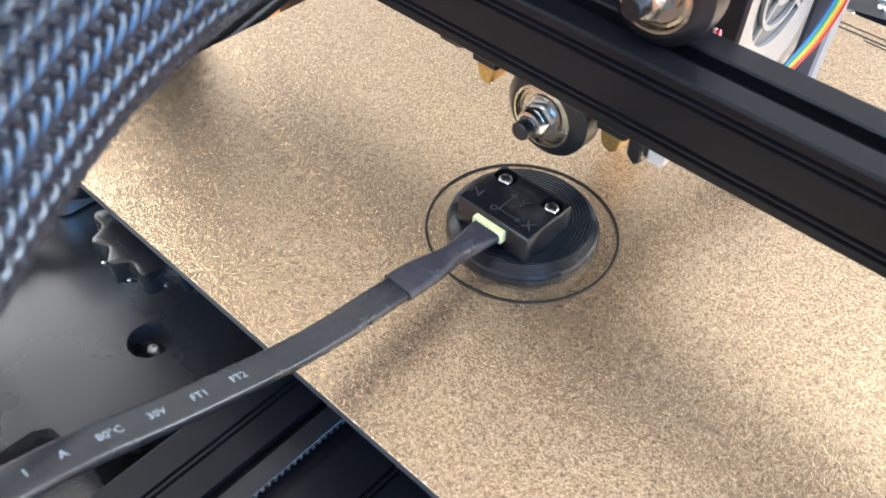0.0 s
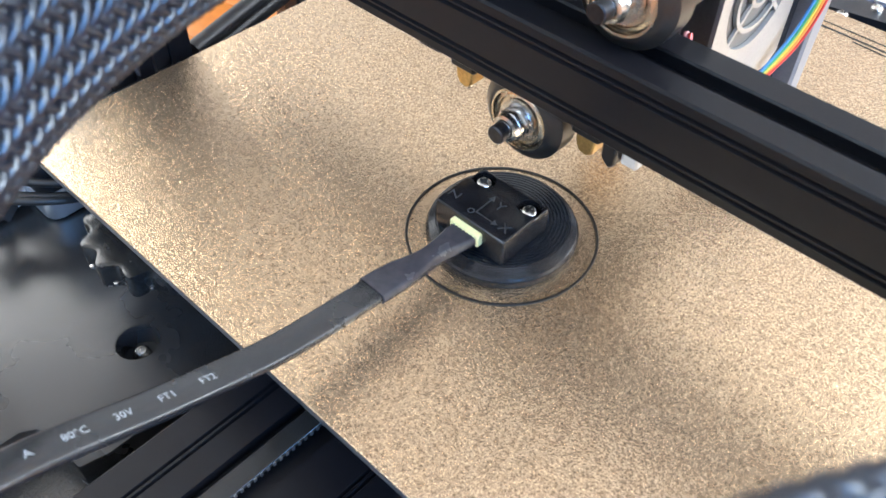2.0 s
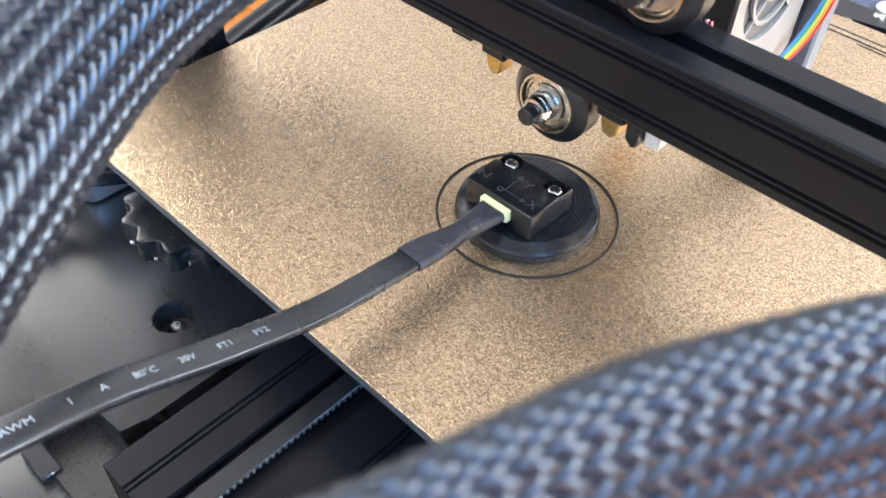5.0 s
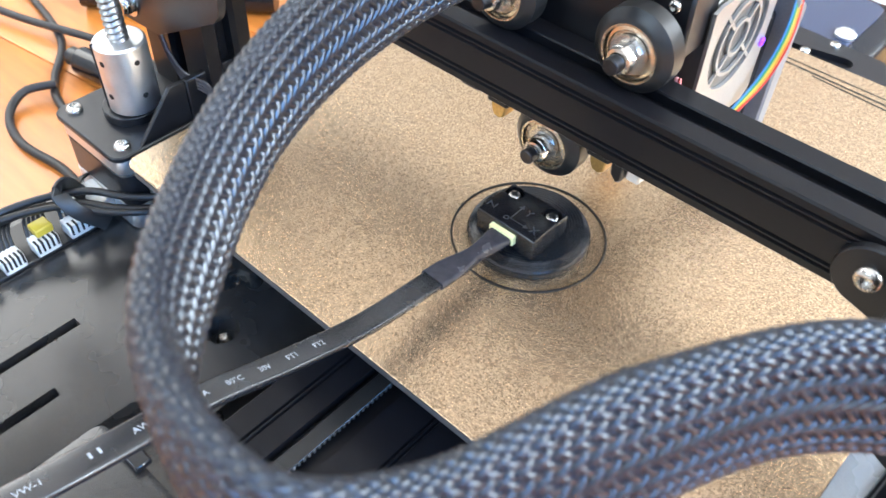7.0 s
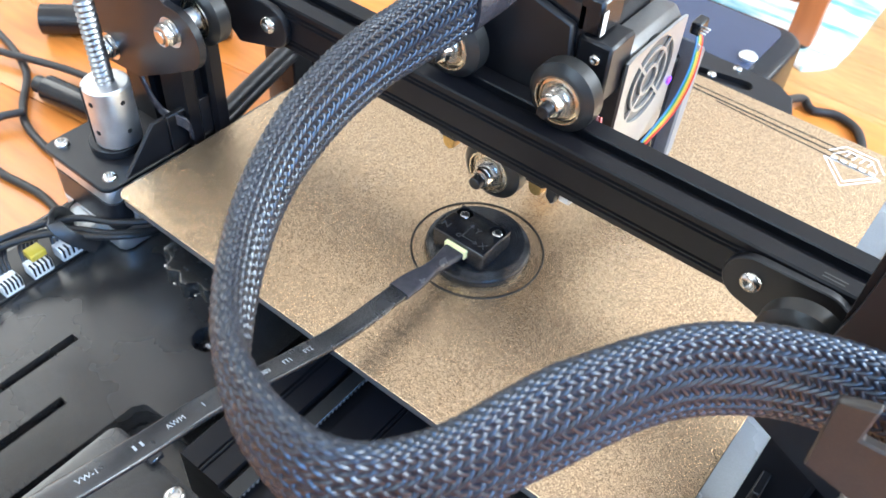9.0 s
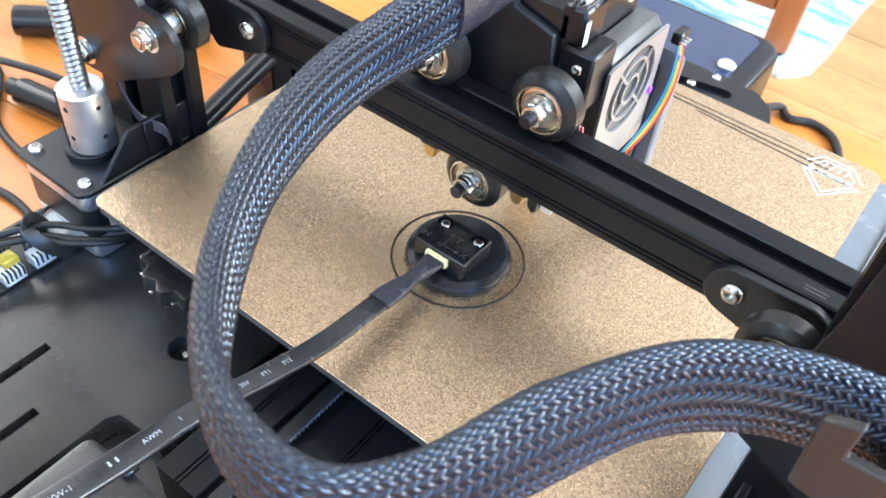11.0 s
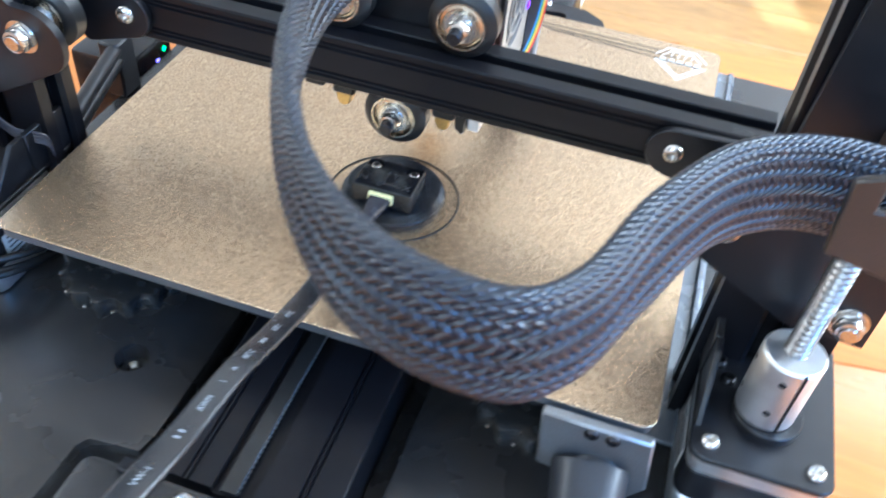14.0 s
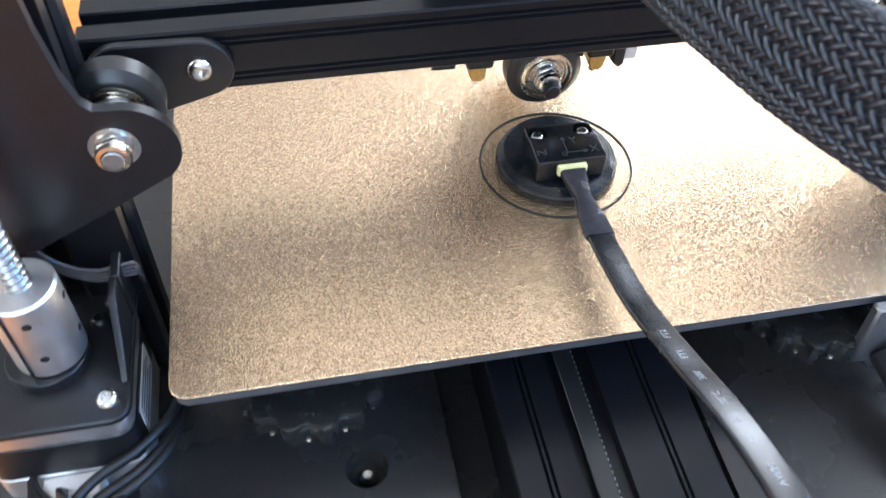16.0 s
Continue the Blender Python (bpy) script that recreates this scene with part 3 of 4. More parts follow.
marks.append(lathe([(0.0006, -0.0001), (0.0009, -0.0001), (0.0009, 0.0001), (0.0006, 0.0001), (0.0006, -0.0001)], "z", (0.1219, 0.0592, ZT), 20))
for mark in marks:
    part("axis_mark", mark, GREY_MARK, body)

# ---- flat cable of the sensor ----
lead = thing("flat_sensor_cable", (0.124, 0.05, 0.012), "flat black sensor cable with white print, rising off the sheet", "cable")
LEAD = [(0.1226, 0.0265, 0.0126), (0.1230, -0.0008, 0.0172), (0.1238, -0.0270, 0.0267), (0.1244, -0.0510, 0.0370), (0.1246, -0.0750, 0.0430), (0.1215, -0.0990, 0.0450), (0.1170, -0.1230, 0.0445), (0.112, -0.150, 0.038), (0.106, -0.185, 0.020), (0.100, -0.215, -0.020)]
SECTION = rrect(-0.0038, 0.0038, -0.0011, 0.0011, 0.0009, 4)
part("jacket", sweep(LEAD, SECTION, 0.002, (0, 0, 1)), FLAT, lead)


def neck(u):
    return (1.0 - 0.42 * math.exp(-((u - 0.62) / 0.25) ** 2), 1.0 + 0.5 * math.exp(-((u - 0.62) / 0.25) ** 2))


part("heat_shrink", sweep([(0.1226, 0.0252, 0.0129), (0.1228, 0.032, 0.0121), (0.1232, 0.041, 0.0106), (0.1237, 0.0546, 0.0104)], rrect(-0.0043, 0.0043, -0.0014, 0.0014, 0.0011, 4), 0.0015, (0, 0, 1), neck), SHRINK, lead, "black heat-shrink sleeve")
PATH_L = smooth_path(LEAD, 0.001)
FR_L = frames_along(PATH_L)


def on_lead(text, y, size):
    i = min(range(len(PATH_L)), key=lambda k: abs(PATH_L[k].y - y))
    t, s, u = FR_L[i]
    m = Matrix.Identity(4)
    for r in range(3):
        m[r][0], m[r][1], m[r][2], m[r][3] = -t[r], s[r], u[r], PATH_L[i][r] + u[r] * 0.0011
    return letters(text, size, m, 0.00005)


for word, y in (("FT2", -0.0178), ("FT1", -0.0263), ("30V", -0.0347), ("80\u00b0C", -0.0428), ("A", -0.0506), ("I", -0.0564), ("AWM", -0.0645), ("VW-1", -0.0885)):
    part("print", on_lead(word, y, 0.0023), WHITE_INK, lead, "white printed cable marking")

for y in (-0.0742, -0.0768):
    i = min(range(len(PATH_L)), key=lambda k: abs(PATH_L[k].y - y))
    t, s, u = FR_L[i]
    bar = box(-0.0003, 0.0003, -0.0008, 0.0008, 0, 0.00005, 0)
    m = Matrix.Identity(4)
    for r in range(3):
        m[r][0], m[r][1], m[r][2], m[r][3] = -t[r], s[r], u[r], PATH_L[i][r] + u[r] * 0.0011
    bmesh.ops.transform(bar, matrix=m, verts=bar.verts)
    part("print", bar, WHITE_INK, lead, "white printed cable marking")

# ---- braided cable loop ----
loop = thing("braided_cable_loop", (0.188, -0.08, 0.10), "flat black braided cable sleeve looping from print head to post", "cable")
LOOP = [(0.1195, 0.0689, 0.1099), (0.1188, 0.0464, 0.1078), (0.1182, 0.0237, 0.1068), (0.1228, -0.0025, 0.1079), (0.1317, -0.0282, 0.1077), (0.1470, -0.0532, 0.1067), (0.1684, -0.0735, 0.1097),
        (0.1912, -0.0776, 0.1089), (0.2035, -0.0662, 0.1062), (0.2126, -0.0421, 0.1052), (0.2249, -0.0169, 0.1033), (0.2419, 0.0009, 0.0987), (0.2595, 0.0109, 0.0931), (0.2827, 0.0202, 0.0842)]
LEAN = (-1.5, -5, -8, -5, -4, -0.5, -1.2, -0.5, -5, -10, -3.5, 2.5, 2, 1.3)


def leaning_frames(pts):
    """Frames along the loop, each turned about the path by the sleeve's lean there."""
    ends = np.cumsum([0] + [(Vector(b) - Vector(a)).length for a, b in zip(LOOP, LOOP[1:])])
    gone = np.linspace(0, ends[-1], len(pts))
    out = []
    for d, (t, s, u) in zip(gone, frames_along(pts)):
        a = radians(float(np.interp(d, ends, LEAN)))
        out.append((t, s * math.cos(a) - u * math.sin(a), u * math.cos(a) + s * math.sin(a)))
    return out


def braid(ctrl, a, b, strands, pitch, lift):
    """Two families of strands wound round a flat core, each passing over two and under two of the other."""
    step = pitch / (2 * strands) / 2
    pts = smooth_path(ctrl, step)
    fr = leaning_frames(pts)
    made = []
    w = 0.00064

    def skin(i, th):
        t, s, u = fr[i]
        c, d = math.cos(th), math.sin(th)
        sc, sd = math.copysign(abs(c) ** 0.75, c), math.copysign(abs(d) ** 0.9, d)
        n = (s * (c / b) + u * (d / a)).normalized()
        return pts[i] + s * (b * sc) + u * (a * sd), n
    for family in (1, -1):
        for k in range(strands):
            row = []
            for i in range(len(pts)):
                along = i * step
                turn = 2 * math.pi * (k / strands + family * along / pitch)
                other = k + family * 2 * strands * along / pitch
                off = family * lift * math.sin(math.pi / 2 * (k + other) + math.pi / 4)
                p, n = skin(i, turn)
                q, _ = skin(min(i + 1, len(pts) - 1), turn + family * 2 * math.pi * step / pitch)
                side = n.cross(q - p)
                side = side.normalized() if side.length > 1e-9 else fr[i][1]
                for e, h in ((-w, -0.00045), (-w * 0.74, 0.0), (-w * 0.28, 0.00022), (w * 0.28, 0.00022), (w * 0.74, 0.0), (w, -0.00045)):
                    row.append(p + side * e + n * (off + h))
            verts, faces = row, []
            for i in range(len(pts) - 1):
                for e in range(5):
                    f = 6 * i + e
                    faces.append((f, f + 1, f + 7, f + 6) if family > 0 else (f, f + 6, f + 7, f + 1))
            made.append((verts, faces))
    return made


for BV, BF in braid(LOOP, 0.0127, 0.0026, 36, 0.088, 0.00040):
    me = bpy.data.meshes.new("strand")
    me.from_pydata([v - Vector(loop.location) for v in BV], [], BF)
    me.polygons.foreach_set("use_smooth", [True] * len(me.polygons))
    me.materials.append(NYLON)
    new("strand", me).parent = loop
part("cable_core", sweep(LOOP, [(0.0022 * math.copysign(abs(math.cos(t)) ** 0.75, math.cos(t)), 0.0121 * math.sin(t)) for t in (2 * math.pi * i / 24 for i in range(24))], 0.003, turned=leaning_frames), CORE, loop)
part("heat_shrink", sweep([(0.1200, 0.093, 0.1115), (0.1195, 0.0689, 0.1099), (0.1191, 0.057, 0.1088)], [(0.0043 * math.cos(t), 0.0131 * math.sin(t)) for t in (2 * math.pi * i / 24 for i in range(24))], 0.003), SHRINK, loop, "black heat-shrink end")

# ---- x gantry ----
GY0, GY1, GZ0, GZ1 = 0.0735, 0.0930, 0.0405, 0.0603
beam = thing("x_gantry_beam", (0.1175, 0.083, 0.05), "black anodised slotted aluminium beam across the bed", "beam")


def beam_profile():
    """Front with two pairs of fine grooves, slots in the top and the bottom."""
    m, d = (GY0 + GY1) / 2, 0.0012
    out = [(GY0, GZ0 + 0.0006), (GY0 + 0.0006, GZ0), (m - 0.0046, GZ0), (m - 0.003, GZ0 + 0.0016), (m - 0.003, GZ0 + 0.006), (m + 0.003, GZ0 + 0.006), (m + 0.003, GZ0 + 0.0016), (m + 0.0046, GZ0),
           (GY1, GZ0), (GY1, GZ1), (m + 0.0030, GZ1), (m + 0.0026, GZ1 - 0.0005), (m + 0.0026, GZ1 - 0.0032), (m - 0.0026, GZ1 - 0.0032), (m - 0.0026, GZ1 - 0.0005), (m - 0.0030, GZ1), (GY0 + 0.0006, GZ1), (GY0, GZ1 - 0.0006)]
    for z in (GZ1 - 0.0033, GZ1 - 0.0050, GZ0 + 0.0050, GZ0 + 0.0033):
        out += [(GY0, z + 0.0006), (GY0 + d, z), (GY0, z - 0.0006)]
    return out


part("extrusion", prism(beam_profile(), "x", -0.012, 0.247), BLACK_ALU, beam)
part("size_mark", combine(
    box(0.2335, 0.2405, 0.0768, 0.0774, GZ1, GZ1 + 0.0001, 0), box(0.2335, 0.2400, 0.0753, 0.0759, GZ1, GZ1 + 0.0001, 0)), GREY_MARK, beam, "small grey print near the beam's end")


def bracket(sign, cx):
    """A rounded plate that holds the beam's end. cx: its screw; sign: towards the post."""
    plate = part("end_plate", prism(hull_of_circles([(cx, 0.0500, 0.0090), (cx - sign * 0.020, 0.0500, 0.0095), (cx - sign * 0.018, 0.0385, 0.003)]), "y", GY0 - 0.0033, GY0 - 0.0002, 0.0004), BLACK_PAINT, beam, "black rounded end plate")
    button_screw("plate_screw", plate, (cx, GY0 - 0.0033, 0.0508), "y", 0.0036, 0.0024, -1)
    return plate


bracket(1, 0.018)
bracket(-1, 0.2178)


# ---- posts, z motors and their carriages ----
def side(sign, mx, group_word):
    """One side of the machine. mx: the screw's axis; sign: +1 where the bed lies towards +x."""
    s = sign
    bx = mx + s * 0.034
    post = thing("upright_post", (bx - s * 0.036, 0.06, BASE_Z), "tall black slotted aluminium post beside the bed", "post", "printer posts")
    w0, w1 = sorted((bx - s * 0.009, bx - s * 0.049))
    y0, y1 = 0.0455, 0.0655
    prof = [(w0, y0), ((w0 + w1) / 2 - 0.0046, y0), ((w0 + w1) / 2 - 0.003, y0 + 0.0016), ((w0 + w1) / 2 - 0.003, y0 + 0.006), ((w0 + w1) / 2 + 0.003, y0 + 0.006), ((w0 + w1) / 2 + 0.003, y0 + 0.0016), ((w0 + w1) / 2 + 0.0046, y0), (w1, y0)]
    for y in (0.0555,):
        prof += [(w1, y - 0.0046), (w1 - 0.0016, y - 0.003), (w1 - 0.006, y - 0.003), (w1 - 0.006, y + 0.003), (w1 - 0.0016, y + 0.003), (w1, y + 0.0046)]
    prof += [(w1, y1), (w0, y1)]
    for y in (0.0555,):
        prof += [(w0, y + 0.0046), (w0 + 0.0016, y + 0.003), (w0 + 0.006, y + 0.003), (w0 + 0.006, y - 0.003), (w0 + 0.0016, y - 0.003), (w0, y - 0.0046)]
    part("extrusion", prism(prof, "z", BASE_Z, 0.42), BLACK_ALU, post)

    motor = thing("z_axis_motor", (mx, 0.0245, BASE_Z), "stepper motor with coupler and lead screw beside the bed", "motor", "z axis motors")
    q = 0.0212
    body_ = part("motor_body", prism(rrect(mx - q, mx + q, 0.0245 - q, 0.0245 + q, 0.005, 3), "z", -0.034, -0.0185, 0.0005), BLACK_PAINT, motor)
    part("end_cap", prism(rrect(mx - q, mx + q, 0.0245 - q, 0.0245 + q, 0.004, 2), "z", -0.0184, -0.0112, 0.0006), ALU, motor, "silver upper motor cap")
    part("end_cap", prism(rrect(mx - q, mx + q, 0.0245 - q, 0.0245 + q, 0.004, 2), "z", -0.0455, -0.0341, 0.0006), ALU, motor, "silver lower motor cap")
    xl = mx + s * (q + 0.0003)
    sticker = part("motor_label", box(min(xl, xl - s * 0.0002), max(xl, xl - s * 0.0002), 0.012, 0.036, -0.0325, -0.0215, 0), WHITE_PLASTIC, motor, "white motor label")
    for k in range(4):
        part("label_print", box(min(xl, xl + s * 0.0001), max(xl, xl + s * 0.0001), 0.014, 0.034 - 0.003 * (k % 2), -0.0310 + 0.0024 * k, -0.0302 + 0.0024 * k, 0), GREY_MARK, sticker)
    plug_ = part("motor_plug", box(mx - 0.008, mx + 0.008, -0.0045, 0.0032, -0.0435, -0.0345, 0.0006), WHITE_PLASTIC, motor, "white motor plug")
    for k in range(6):
        part("plug_tooth", box(mx - 0.0074 + 0.0026 * k, mx - 0.0060 + 0.0026 * k, -0.0066, -0.0046, -0.0435, -0.0400, 0.0002), WHITE_PLASTIC, plug_)
    plate = part("mount_plate", prism(rrect(mx - 0.0222, mx + 0.0222, 0.0020, 0.0665, 0.005, 3), "z", -0.0111, -0.0086, 0.0005), BLACK_PAINT, motor, "black motor mounting plate")
    rib = [(0.0135, -0.0086), (0.0365, -0.0086), (0.0365, 0.0095), (0.0300, 0.0095)]
    xa = mx + s * 0.0195
    part("plate_rib", prism(rib, "x", min(xa, xa + s * 0.002), max(xa, xa + s * 0.002), 0.0003), BLACK_PAINT, plate)
    part("plate_wall", box(min(mx + s * 0.0195, mx + s * 0.0222), max(mx + s * 0.0195, mx + s * 0.0222), 0.0366, 0.0660, -0.0086, 0.0095, 0.0004), BLACK_PAINT, plate)
    for dx in (-0.0163, 0.0163):
        button_screw("motor_screw", plate, (mx + dx, 0.0087, -0.0086), "z", 0.0032, 0.0022)
    for px, py in ((0.0125, 0.0360), (0.0160, 0.0425)):
        button_screw("post_screw", plate, (mx + s * px, py, -0.0086), "z", 0.0026, 0.002, 1, DARK_STEEL)
    part("boss", rod("z", (mx, 0.0245, 0), 0.011, -0.0086, -0.0048, 36), BLACK_PAINT, motor)
    coupler = part("coupler", lathe([(0, -0.0047), (0.0088, -0.0047), (0.0096, -0.0040), (0.0096, 0.0228), (0.0088, 0.0236), (0, 0.0236)], "z", (mx + s * 0.0015, 0.0255, 0), 48), ALU, motor, "satin aluminium shaft coupler")
    # Near-black plugs stand in for the shade inside the coupler's holes.
    for hz in (0.0035, 0.0175):
        part("screw_hole_shade", rod("y", (mx + s * 0.0030, 0.0255, hz), 0.0013, -0.00965, -0.006), CORE, coupler)
        part("screw_hole_shade", rod("x", (mx + s * 0.0015, 0.0255, hz), 0.0013, *((0.006, 0.00965) if s > 0 else (-0.00965, -0.006))), CORE, coupler)
    # Black strip on the surface stands in for the shaded clamp slit.
    part("slit_shade", box(mx - s * 0.0020 - 0.0003, mx - s * 0.0020 + 0.0003, 0.0160, 0.0190, -0.0040, 0.0234, 0), CORE, coupler)
    r0 = 0.0040
    bm = bmesh.new()
    n_z, n_a = 640, 14
    rings = []
    for i in range(n_z):
        z = 0.0236 + 0.38 * i / (n_z - 1)
        ring = []
        for k in range(n_a):
            an = 2 * math.pi * k / n_a
            r = r0 - 0.0005 + 0.0005 * math.sin(an - 2 * math.pi * z / 0.0024)
            ring.append(bm.verts.new((mx + s * 0.0015 + r * math.cos(an), 0.0255 + r * math.sin(an), z)))
        rings.append(ring)
    for a, b in zip(rings, rings[1:]):
        for k in range(n_a):
            bm.faces.new((a[k], a[(k + 1) % n_a], b[(k + 1) % n_a], b[k]))
    part("lead_screw", bm, SCREW_STEEL, motor, "bright steel lead screw")

    car = thing("z_carriage", (mx + s * 0.02, 0.042, 0.05), "black carriage plate with wheels on the post", "carriage", "z carriages")
    c = lambda d: mx + s * d
    lobe = [(c(-0.020), 0.018), (c(0.004), 0.0195), (c(0.030), 0.0335), (c(0.0415), 0.0402)]
    for a in range(-60, 100, 12):
        lobe.append((c(0.0345 + 0.0128 * math.cos(radians(a))), 0.0505 + 0.0128 * math.sin(radians(a))))
    lobe += [(c(0.0295), 0.0636), (c(0.0274), 0.0660), (c(0.0255), 0.0730), (c(0.0238), 0.0855), (c(0.0205), 0.140), (c(-0.020), 0.140)]
    pl = part("carriage_plate", prism(lobe, "y", 0.0400, 0.0432, 0.0006), BLACK_PAINT, car)
    nut("axle_nut", pl, (c(0.0320), 0.0395, 0.0525), "y", 0.0049, 0.0045, -1)
    roller(car, c(0.0320), 0.0560, 0.0535)
    part("spacer", rod("y", (c(0.0320), 0.05, 0.0535), 0.0042, -0.0066, 0.001), ALU, car)
    nut("axle_nut", pl, (c(-0.0125), 0.0395, 0.0270), "y", 0.0049, 0.0045, -1)
    return motor


side(1, -0.0340, "left")
side(-1, 0.2690, "right")

# ---- print head ----
head = thing("print_head", (0.119, 0.12, 0.03), "black direct-drive print head with silver fan shroud on the beam", "print head")
part("carriage_plate", prism([(0.0830, 0.0335), (0.1465, 0.0335), (0.1465, 0.0635), (0.1350, 0.0700), (0.1335, 0.0885), (0.1180, 0.0925), (0.1160, 0.1000), (0.0920, 0.1000), (0.0830, 0.0900)], "y", 0.0940, 0.0975, 0.0006), BLACK_PAINT, head)
for wx in (0.0970, 0.1412):
    roller(head, wx, 0.0832, 0.0722)
roller(head, 0.1192, 0.0832, 0.0298)
for tx, w in ((0.0835, 0.0075), (0.1255, 0.0060)):
    part("belt_tab", box(tx, tx + w, 0.0800, 0.0938, 0.0342, 0.0385, 0.0005), BLACK_PAINT, head)
for tx in (0.0944, 0.1330):
    part("belt_tab", box(tx, tx + 0.0085, 0.0800, 0.0938, 0.0330, 0.0380, 0.0008), BLACK_PAINT, head)
    clip = part("belt_crimp", prism([(tx + 0.0010, 0.0329), (tx + 0.0068, 0.0329), (tx + 0.0062, 0.0285), (tx + 0.0048, 0.0272), (tx + 0.0022, 0.0278), (tx + 0.0012, 0.0300)], "y", 0.0815, 0.0872, 0.0004), BRASS, head, "brass belt crimp")
    part("crimp_pin", rod("z", (tx + 0.0035, 0.0842, 0.0258), 0.0011, 0, 0.0018), STEEL, clip)
part("cable_hook", prism([(0.1416, 0.0375), (0.1458, 0.0375), (0.1458, 0.0290), (0.1442, 0.0275), (0.1416, 0.0300)], "y", 0.0810, 0.0935, 0.0006), BLACK_PAINT, head)
part("level_probe", box(0.1460, 0.1505, 0.0830, 0.0935, 0.0290, 0.0372, 0.0006), WHITE_PLASTIC, head, "white plastic tip")
part("extruder_body", box(0.0980, 0.1370, 0.0976, 0.1450, 0.0480, 0.0960, 0.0015, 2), BLACK_PLASTIC, head)
part("extruder_motor", prism(rrect(0.1000, 0.1360, 0.1452, 0.1500, 0.004), "z", 0.05, 0.085, 0.0005), BLACK_PAINT, head)
step_ = part("side_block", box(0.1352, 0.1478, 0.0962, 0.1120, 0.0640, 0.0852, 0.0010), BLACK_PAINT, head)
button_screw("block_screw", step_, (0.1425, 0.0962, 0.0792), "y", 0.0020, 0.0014, -1)
part("gear_lever", box(0.1325, 0.1415, 0.0976, 0.1120, 0.0853, 0.0985, 0.0012), BLACK_PLASTIC, head)
part("label_sticker", box(0.1416, 0.1418, 0.0980, 0.1010, 0.0862, 0.0945, 0), WHITE_PLASTIC, head, "white sticker")
for k in range(4):
    part("cooling_fin", box(0.1332 + 0.0018 * k, 0.1340 + 0.0018 * k, 0.1000, 0.1100, 0.0986, 0.1005, 0.0002), ALU, head)
part("top_bracket", box(0.1060, 0.1150, 0.0976, 0.1080, 0.0961, 0.1080, 0.0008), GREY_ALU, head)
part("tension_tube", rod("x", (0.1344, 0.118, 0.099), 0.0032, 0, 0.012), ALU, head)

# fan shroud, its opening and grille, seen from the side
SX = 0.1500
shroud = part("fan_shroud", prism([(0.1372, 0.0350), (SX - 0.0012, 0.0350), (SX - 0.0012, 0.0735), (SX - 0.0052, 0.0782), (0.1372, 0.0782)], "y", 0.1085, 0.1490, 0.0005), SHROUD_TOP, head, "grey fan shroud")
FY, FZ, FR = 0.1280, 0.0590, 0.0165
face = bmesh.new()
outer = [(0.1070, 0.0280), (0.1495, 0.0280), (0.1495, 0.0762), (0.1070, 0.0762)]


def plate_with_hole(bm, outer_pts, cy, cz, r, x0, x1, seg=48):
    """A flat plate across x with a round hole, its outline met by rays from the hole's middle."""
    inner, rim = [], []
    for i in range(seg):
        a = 2 * math.pi * i / seg
        dy, dz = math.cos(a), math.sin(a)
        far = min(((outer_pts[1][0] if dy > 0 else outer_pts[0][0]) - cy) / dy if abs(dy) > 1e-9 else 9, ((outer_pts[2][1] if dz > 0 else outer_pts[0][1]) - cz) / dz if abs(dz) > 1e-9 else 9)
        inner.append((cy + r * dy, cz + r * dz))
        rim.append((cy + far * dy, cz + far * dz))
    vs = [[bm.verts.new((x, y, z)) for y, z in pts] for x, pts in ((x1, inner), (x1, rim), (x0, rim), (x0, inner))]
    for a, b in zip(vs, vs[1:] + vs[:1]):
        for i in range(seg):
            bm.faces.new((a[i], a[(i + 1) % seg], b[(i + 1) % seg], b[i]))
    return bm


part("shroud_face", plate_with_hole(face, outer, FY, FZ, FR, SX - 0.0011, SX), SHROUD, shroud, "silver face with a round fan opening")
part("fan_well", lathe([(FR, -0.0001), (FR, -0.006), (0, -0.006)], "x", (SX - 0.0011, FY, FZ), 48), CORE, shroud)
part("fan_hub", rod("x", (SX - 0.0065, FY, FZ), 0.0065, 0, 0.0035, 32), BLACK_PLASTIC, shroud)
for k in range(7):
    a = 2 * math.pi * k / 7
    m = Matrix.Translation((SX - 0.0052, FY, FZ)) @ Matrix.Rotation(a, 4, "X") @ Matrix.Translation((0, 0, 0.0105)) @ Matrix.Rotation(radians(38), 4, "Z")
    bm = box(-0.0018, 0.0018, -0.0003, 0.0003, -0.0042, 0.0042, 0.0001)
    bmesh.ops.transform(bm, matrix=m, verts=bm.verts)
    part("fan_blade", bm, BLACK_PLASTIC, shroud)
for r in (0.0055, 0.0118):
    part("grille_ring", lathe([(r - 0.0006, -0.001), (r + 0.0006, -0.001), (r + 0.0006, 0), (r - 0.0006, 0), (r - 0.0006, -0.001)], "x", (SX, FY, FZ), 40), SHROUD, shroud)
for k in range(4):
    a = radians(45 + 90 * k)
    m = Matrix.Translation((SX - 0.0005, FY, FZ)) @ Matrix.Rotation(a, 4, "X") @ Matrix.Translation((0, 0, 0.0115))
    bm = box(-0.0004, 0.0004, -0.0006, 0.0006, -0.0062, 0.0062, 0)
    bmesh.ops.transform(bm, matrix=m, verts=bm.verts)
    part("grille_spoke", bm, SHROUD, shroud)
part("part_fan_duct", prism([(0.1575, 0.0000), (0.1640, 0.0080), (0.1665, 0.0560), (0.1575, 0.0620)], "x", 0.1440, 0.1545, 0.0008), DUCT, head, "grey part-cooling duct")
part("duct_shell", box(0.1400, 0.1495, 0.1502, 0.1558, 0.006, 0.0560, 0.0008), BLACK_PLASTIC, head)
